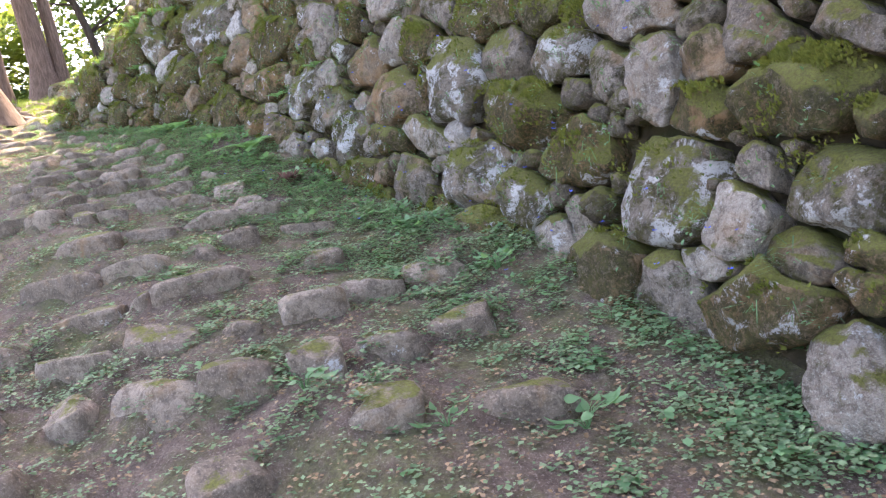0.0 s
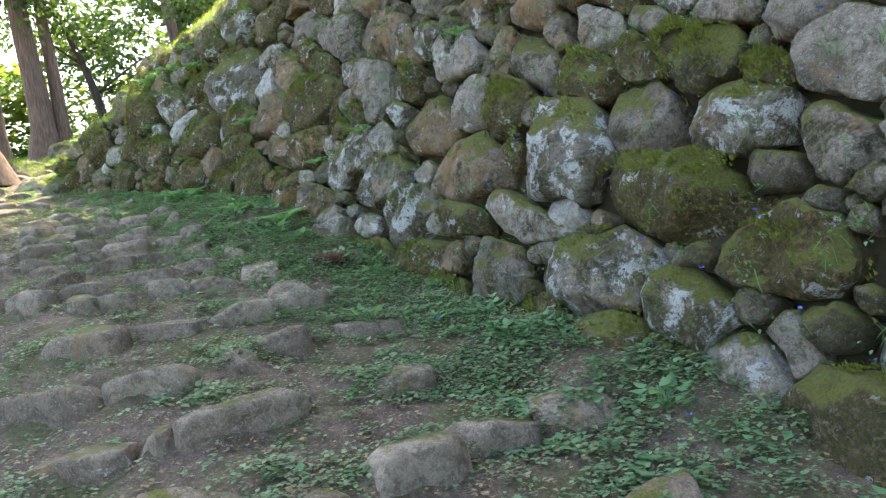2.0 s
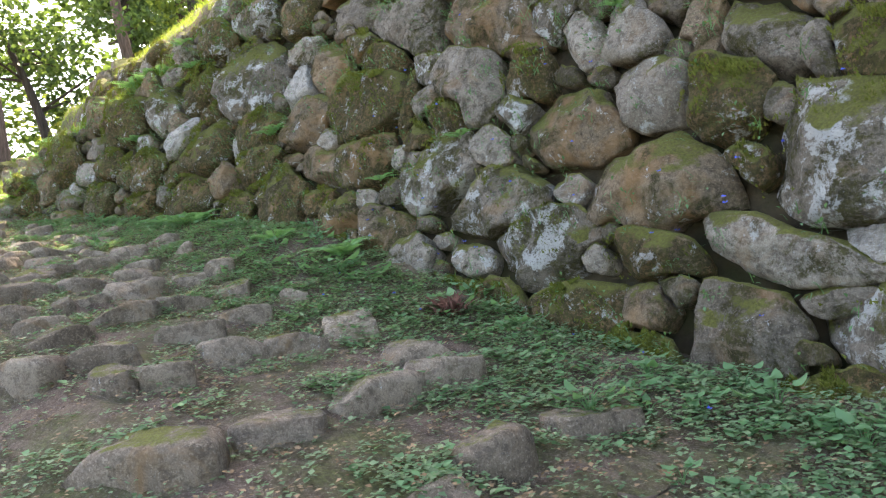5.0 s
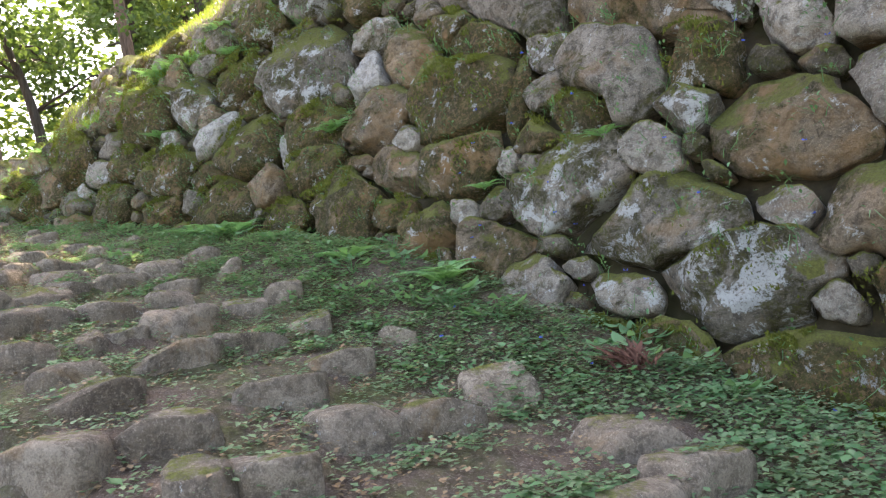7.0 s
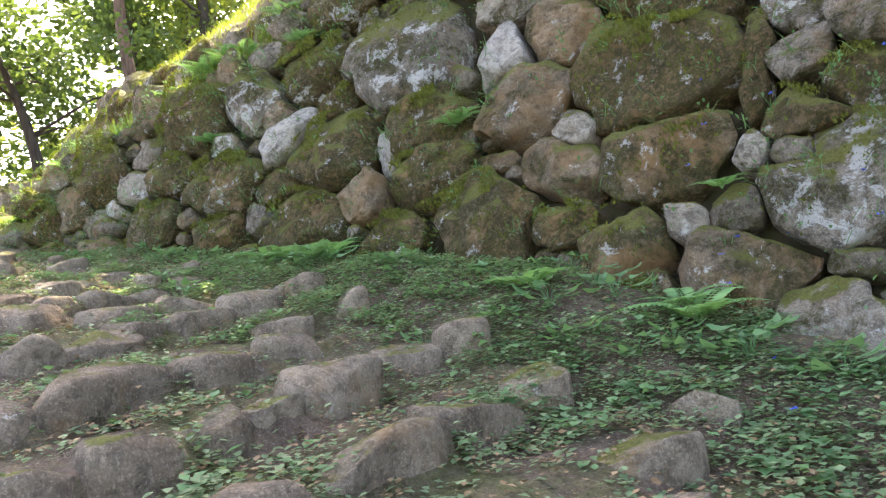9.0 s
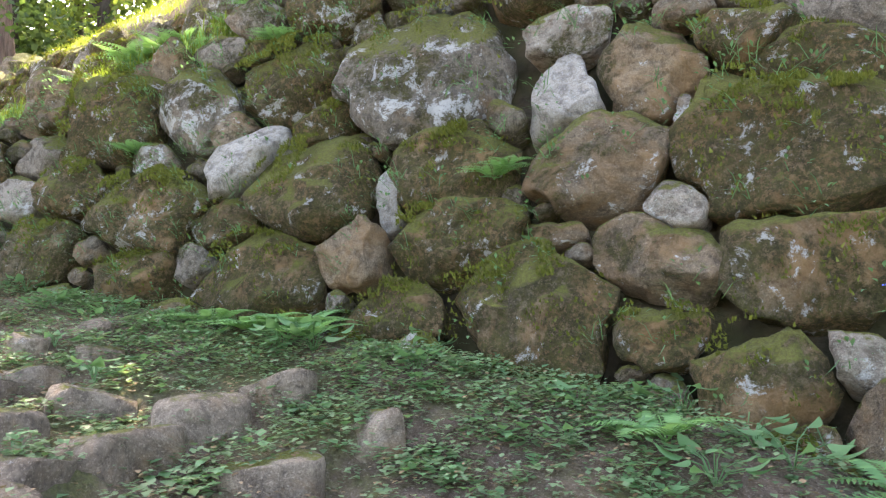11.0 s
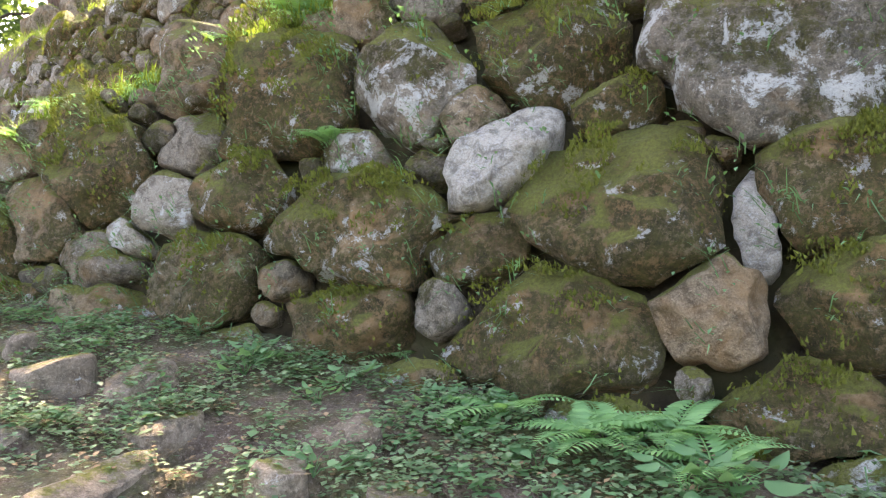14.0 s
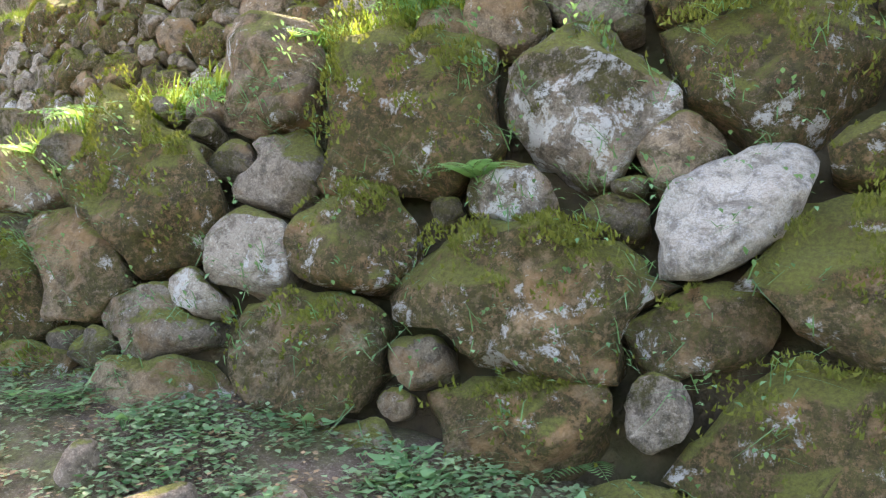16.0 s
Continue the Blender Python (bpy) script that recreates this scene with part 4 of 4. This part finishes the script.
HERBS = [
    (2.10, -1.46, 0.72),
    (2.21, -1.25, 0.73),
    (-0.94, -1.01, 0.97),
    (3.55, -1.64, 0.64),
    (1.40, -1.11, 0.87),
    (5.22, -1.51, 0.93),
    (5.99, -1.68, 0.68),
    (6.22, -1.52, 0.62),
    (1.97, -1.37, 0.72),
    (3.54, -1.66, 0.90),
    (5.46, -2.91, 0.85),
    (4.95, -3.40, 0.67),
    (4.16, -3.78, 0.79),
    (1.64, -1.24, 0.90),
    (2.11, -1.46, 0.79),
    (-1.11, -0.61, 0.88),
    (-0.85, -0.40, 1.04),
    (0.94, -1.93, 0.91),
    (0.84, -1.16, 0.78),
    (2.45, -1.24, 0.68),
    (-1.01, -0.41, 0.76),
    (-0.69, -0.72, 0.83),
    (-2.25, -1.13, 1.00),
    (-1.88, -1.05, 0.95),
    (-3.28, -0.69, 0.74),
    (-3.66, -0.38, 1.02),
    (-3.34, -1.12, 0.81),
    (-3.13, -0.75, 0.91),
    (-5.18, -0.49, 0.65),
    (-3.92, -1.11, 0.65),
]
HERBS_FURTHER = [
    (-8.60, -1.06, 0.69),
    (-5.57, -0.94, 1.00),
    (-5.21, -0.31, 0.91),
    (-5.71, -1.04, 0.98),
]
FERNS = [
    (-7.56, -0.39, 0.98),
    (-6.19, -0.85, 0.89),
    (-5.89, -0.68, 0.93),
    (-5.67, -0.86, 0.96),
    (-6.63, -0.79, 1.05),
    (-5.92, -0.66, 0.90),
    (-6.12, -0.84, 1.06),
    (-3.57, -0.95, 0.96),
    (-2.61, -0.82, 1.04),
    (-2.77, -0.61, 0.92),
]
on_soil = [(x, y, land(x, y), s) for x, y, s in HERBS + HERBS_FURTHER]
r_h = np.random.default_rng(12)
while len(on_soil) < 105:
    x, y = r_h.uniform(-11.5, 7.0), -0.75 - abs(r_h.normal(0, 0.55))
    if y < wall_y(x, path_z(x, -0.8) + bank_rise(x)) - 0.08:
        on_soil.append((x, y, land(x, y), r_h.uniform(0.35, 0.7)))
spread_copies([lambda: herb(1), lambda: herb(2), lambda: herb(3), lambda: herb(4)], on_soil)
fern_places = [(x, y, land(x, y), s) for x, y, s in FERNS]
for x, z, s in [(-7.99, 3.33, 0.60), (-6.90, 4.20, 0.60), (-4.76, 2.76, 0.60), (-8.03, 3.35, 0.60), (-4.83, 2.70, 0.60), (-2.64, 1.71, 0.60), (-1.51, 1.91, 0.60), (-6.93, 4.24, 0.60), (0.23, 2.60, 0.60)]:
    fern_places.append((x, wall_y(x, z) - 0.10, z - 0.06, s))
for _ in range(26):
    x = r_h.uniform(-12.2, -6.0)
    fern_places.append((x, wall_y(x, top_z(x)) + r_h.uniform(0.0, 0.4), top_z(x) + 0.02, r_h.uniform(0.7, 1.2)))
spread_copies([lambda: fern(1), lambda: fern(2), lambda: fern(3)], fern_places)

# ---- sprigs, twigs and flowers ----
sprig = Soup()
for _ in range(170):
    a = rng.normal(2.6, 0.5)
    at = Vector((rng.normal(0, 0.05), rng.normal(0, 0.05), rng.uniform(0.0, 0.12)))
    way = Vector((math.cos(a), math.sin(a), rng.uniform(-0.1, 0.55))).normalized()
    side = way.cross(Vector((0, 0, 1))).normalized()
    sprig.leaf(at, way, side, rng.uniform(0.16, 0.34), 0.018, 0.1)
ob = tagged(new("dead_cedar_sprig", sprig.mesh("dead_cedar_sprig", DEAD)), "fallen reddish-brown dead cedar sprig lying on the soil", "dead branch")
ob.location = (-0.79, -1.18, 0)
ob.location.z = land(ob.location.x, ob.location.y) + 0.02


def fallen_twig(x, y, length, turn):
    s = Soup()
    d = Vector((math.cos(turn), math.sin(turn), 0))
    pts = []
    for u in np.linspace(-0.5, 0.5, 9):
        p = Vector((x, y, 0)) + d * length * u + Vector((-d.y, d.x, 0)) * 0.05 * length * math.sin(u * 7)
        pts.append(Vector((p.x, p.y, land(p.x, p.y) + 0.02)))
    s.add(*tube(pts, [0.009 * (1.1 - 0.7 * i / 8) for i in range(9)], 6))
    return tagged(new("fallen_twig", s.mesh("fallen_twig", TWIG)), "thin grey-brown fallen twig on the ground", "twig", group="fallen twigs")


for x, y, length, turn in [(5.3, -2.35, 0.75, 1.9), (3.9, -3.2, 0.3, 2.6), (-6.9, -0.95, 0.8, 0.2), (1.6, -2.4, 0.4, 1.0), (-1.2, -1.6, 0.35, 2.2), (4.4, -4.4, 0.35, 0.4),
                           (-4.4, -1.3, 0.4, 0.9), (2.6, -1.9, 0.4, 2.4), (-8.2, -1.7, 0.35, 1.4)]:
    fallen_twig(x, y, length, turn)

blue = Soup()
for _ in range(70):
    x = rng.uniform(-3, 6)
    z = path_z(x, -0.9) + bank_rise(x) + abs(rng.normal(0, 1.0))
    at = Vector((x, wall_y(x, z) - 0.2 - rng.uniform(0, 0.1), z))
    if z < path_z(x, -0.9) + 0.5:
        at = Vector((x, rng.uniform(-1.9, -0.8), 0))
        at.z = land(at.x, at.y) + 0.09
    for k in range(3):
        way, side = any_way(0.1, 0.8)
        blue.leaf(at, way, side, 0.022, 0.02, 0.1)
tagged(new("blue_dayflowers", blue.mesh("blue_dayflowers", PETAL)), "tiny blue flowers scattered along the foot of the wall", "flowers", kind="stuff")

# ---- plants and moss in the wall ----
tuft, hang = Soup(), Soup()
for p, al, up, out, rad, d, kind in STONE_TOPS:
    n = {"M": 3200, "m": 1500, "n": 800, "l": 300}[kind]
    size = float(np.mean(rad))
    for _ in range(int(n * size * size * 7)):
        top = rng.uniform() < 0.55
        a = rng.uniform(0.1 * math.pi, 0.9 * math.pi) if top else rng.uniform(-0.3 * math.pi, 1.3 * math.pi)
        k = rng.uniform(0.5, 0.98) if top else rng.uniform(0.1, 0.98)
        if noise.noise(p * 3 + Vector((math.cos(a), math.sin(a), 0)) * (k * size * 6)) < (-0.3 if kind == "M" else -0.02):
            continue
        q = float(np.interp(a % (2 * math.pi), np.linspace(0, 2 * math.pi, 35), list(rad) + [rad[0]]))
        lift = d * (1 - k ** 2.8) ** (1 / 2.8) * 0.86
        at = p + al * (math.cos(a) * q * k) + up * (math.sin(a) * q * k) + out * lift
        way = (out * 0.8 + Vector((0, 0, 0.9)) + Vector(rng.normal(0, 0.5, 3))).normalized()
        side = way.cross(Vector(rng.normal(0, 1, 3))).normalized()
        s = rng.uniform(0.014, 0.038)
        w = side * s * 0.28
        tuft.add([at - w, at + w, at + way * s], [(0, 1, 2)])
tagged(new("moss_tufts", tuft.mesh("moss_tufts", MOSSY)), "short olive-green moss cushions growing on the wall stones", "moss", kind="stuff")
for _ in range(900):
    x = rng.uniform(-11, 6.5)
    z = rng.uniform(wall_base(x) + 0.1, max(top_z(x), wall_base(x) + 0.2))
    c = Vector((x, wall_y(x, z) - rng.uniform(0.06, 0.17), z))
    for _ in range(int(rng.integers(5, 16))):
        way = (Vector((rng.normal(0, 0.7), -0.8, rng.normal(0.35, 0.5)))).normalized()
        side = way.cross(Vector((0, 0, 1))).normalized()
        if rng.uniform() < 0.5:
            hang.blade(c + Vector(rng.normal(0, 0.03, 3)), way, side, rng.uniform(0.06, 0.2), 0.006)
        else:
            at = c + way * rng.uniform(0.02, 0.16)
            hang.leaf(at, way, side, rng.uniform(0.025, 0.05), 0.02, 0.1)
tagged(new("wall_weeds", hang.mesh("wall_weeds", HERB)), "small weeds and grass rooted in the joints of the wall", "weeds", kind="stuff")
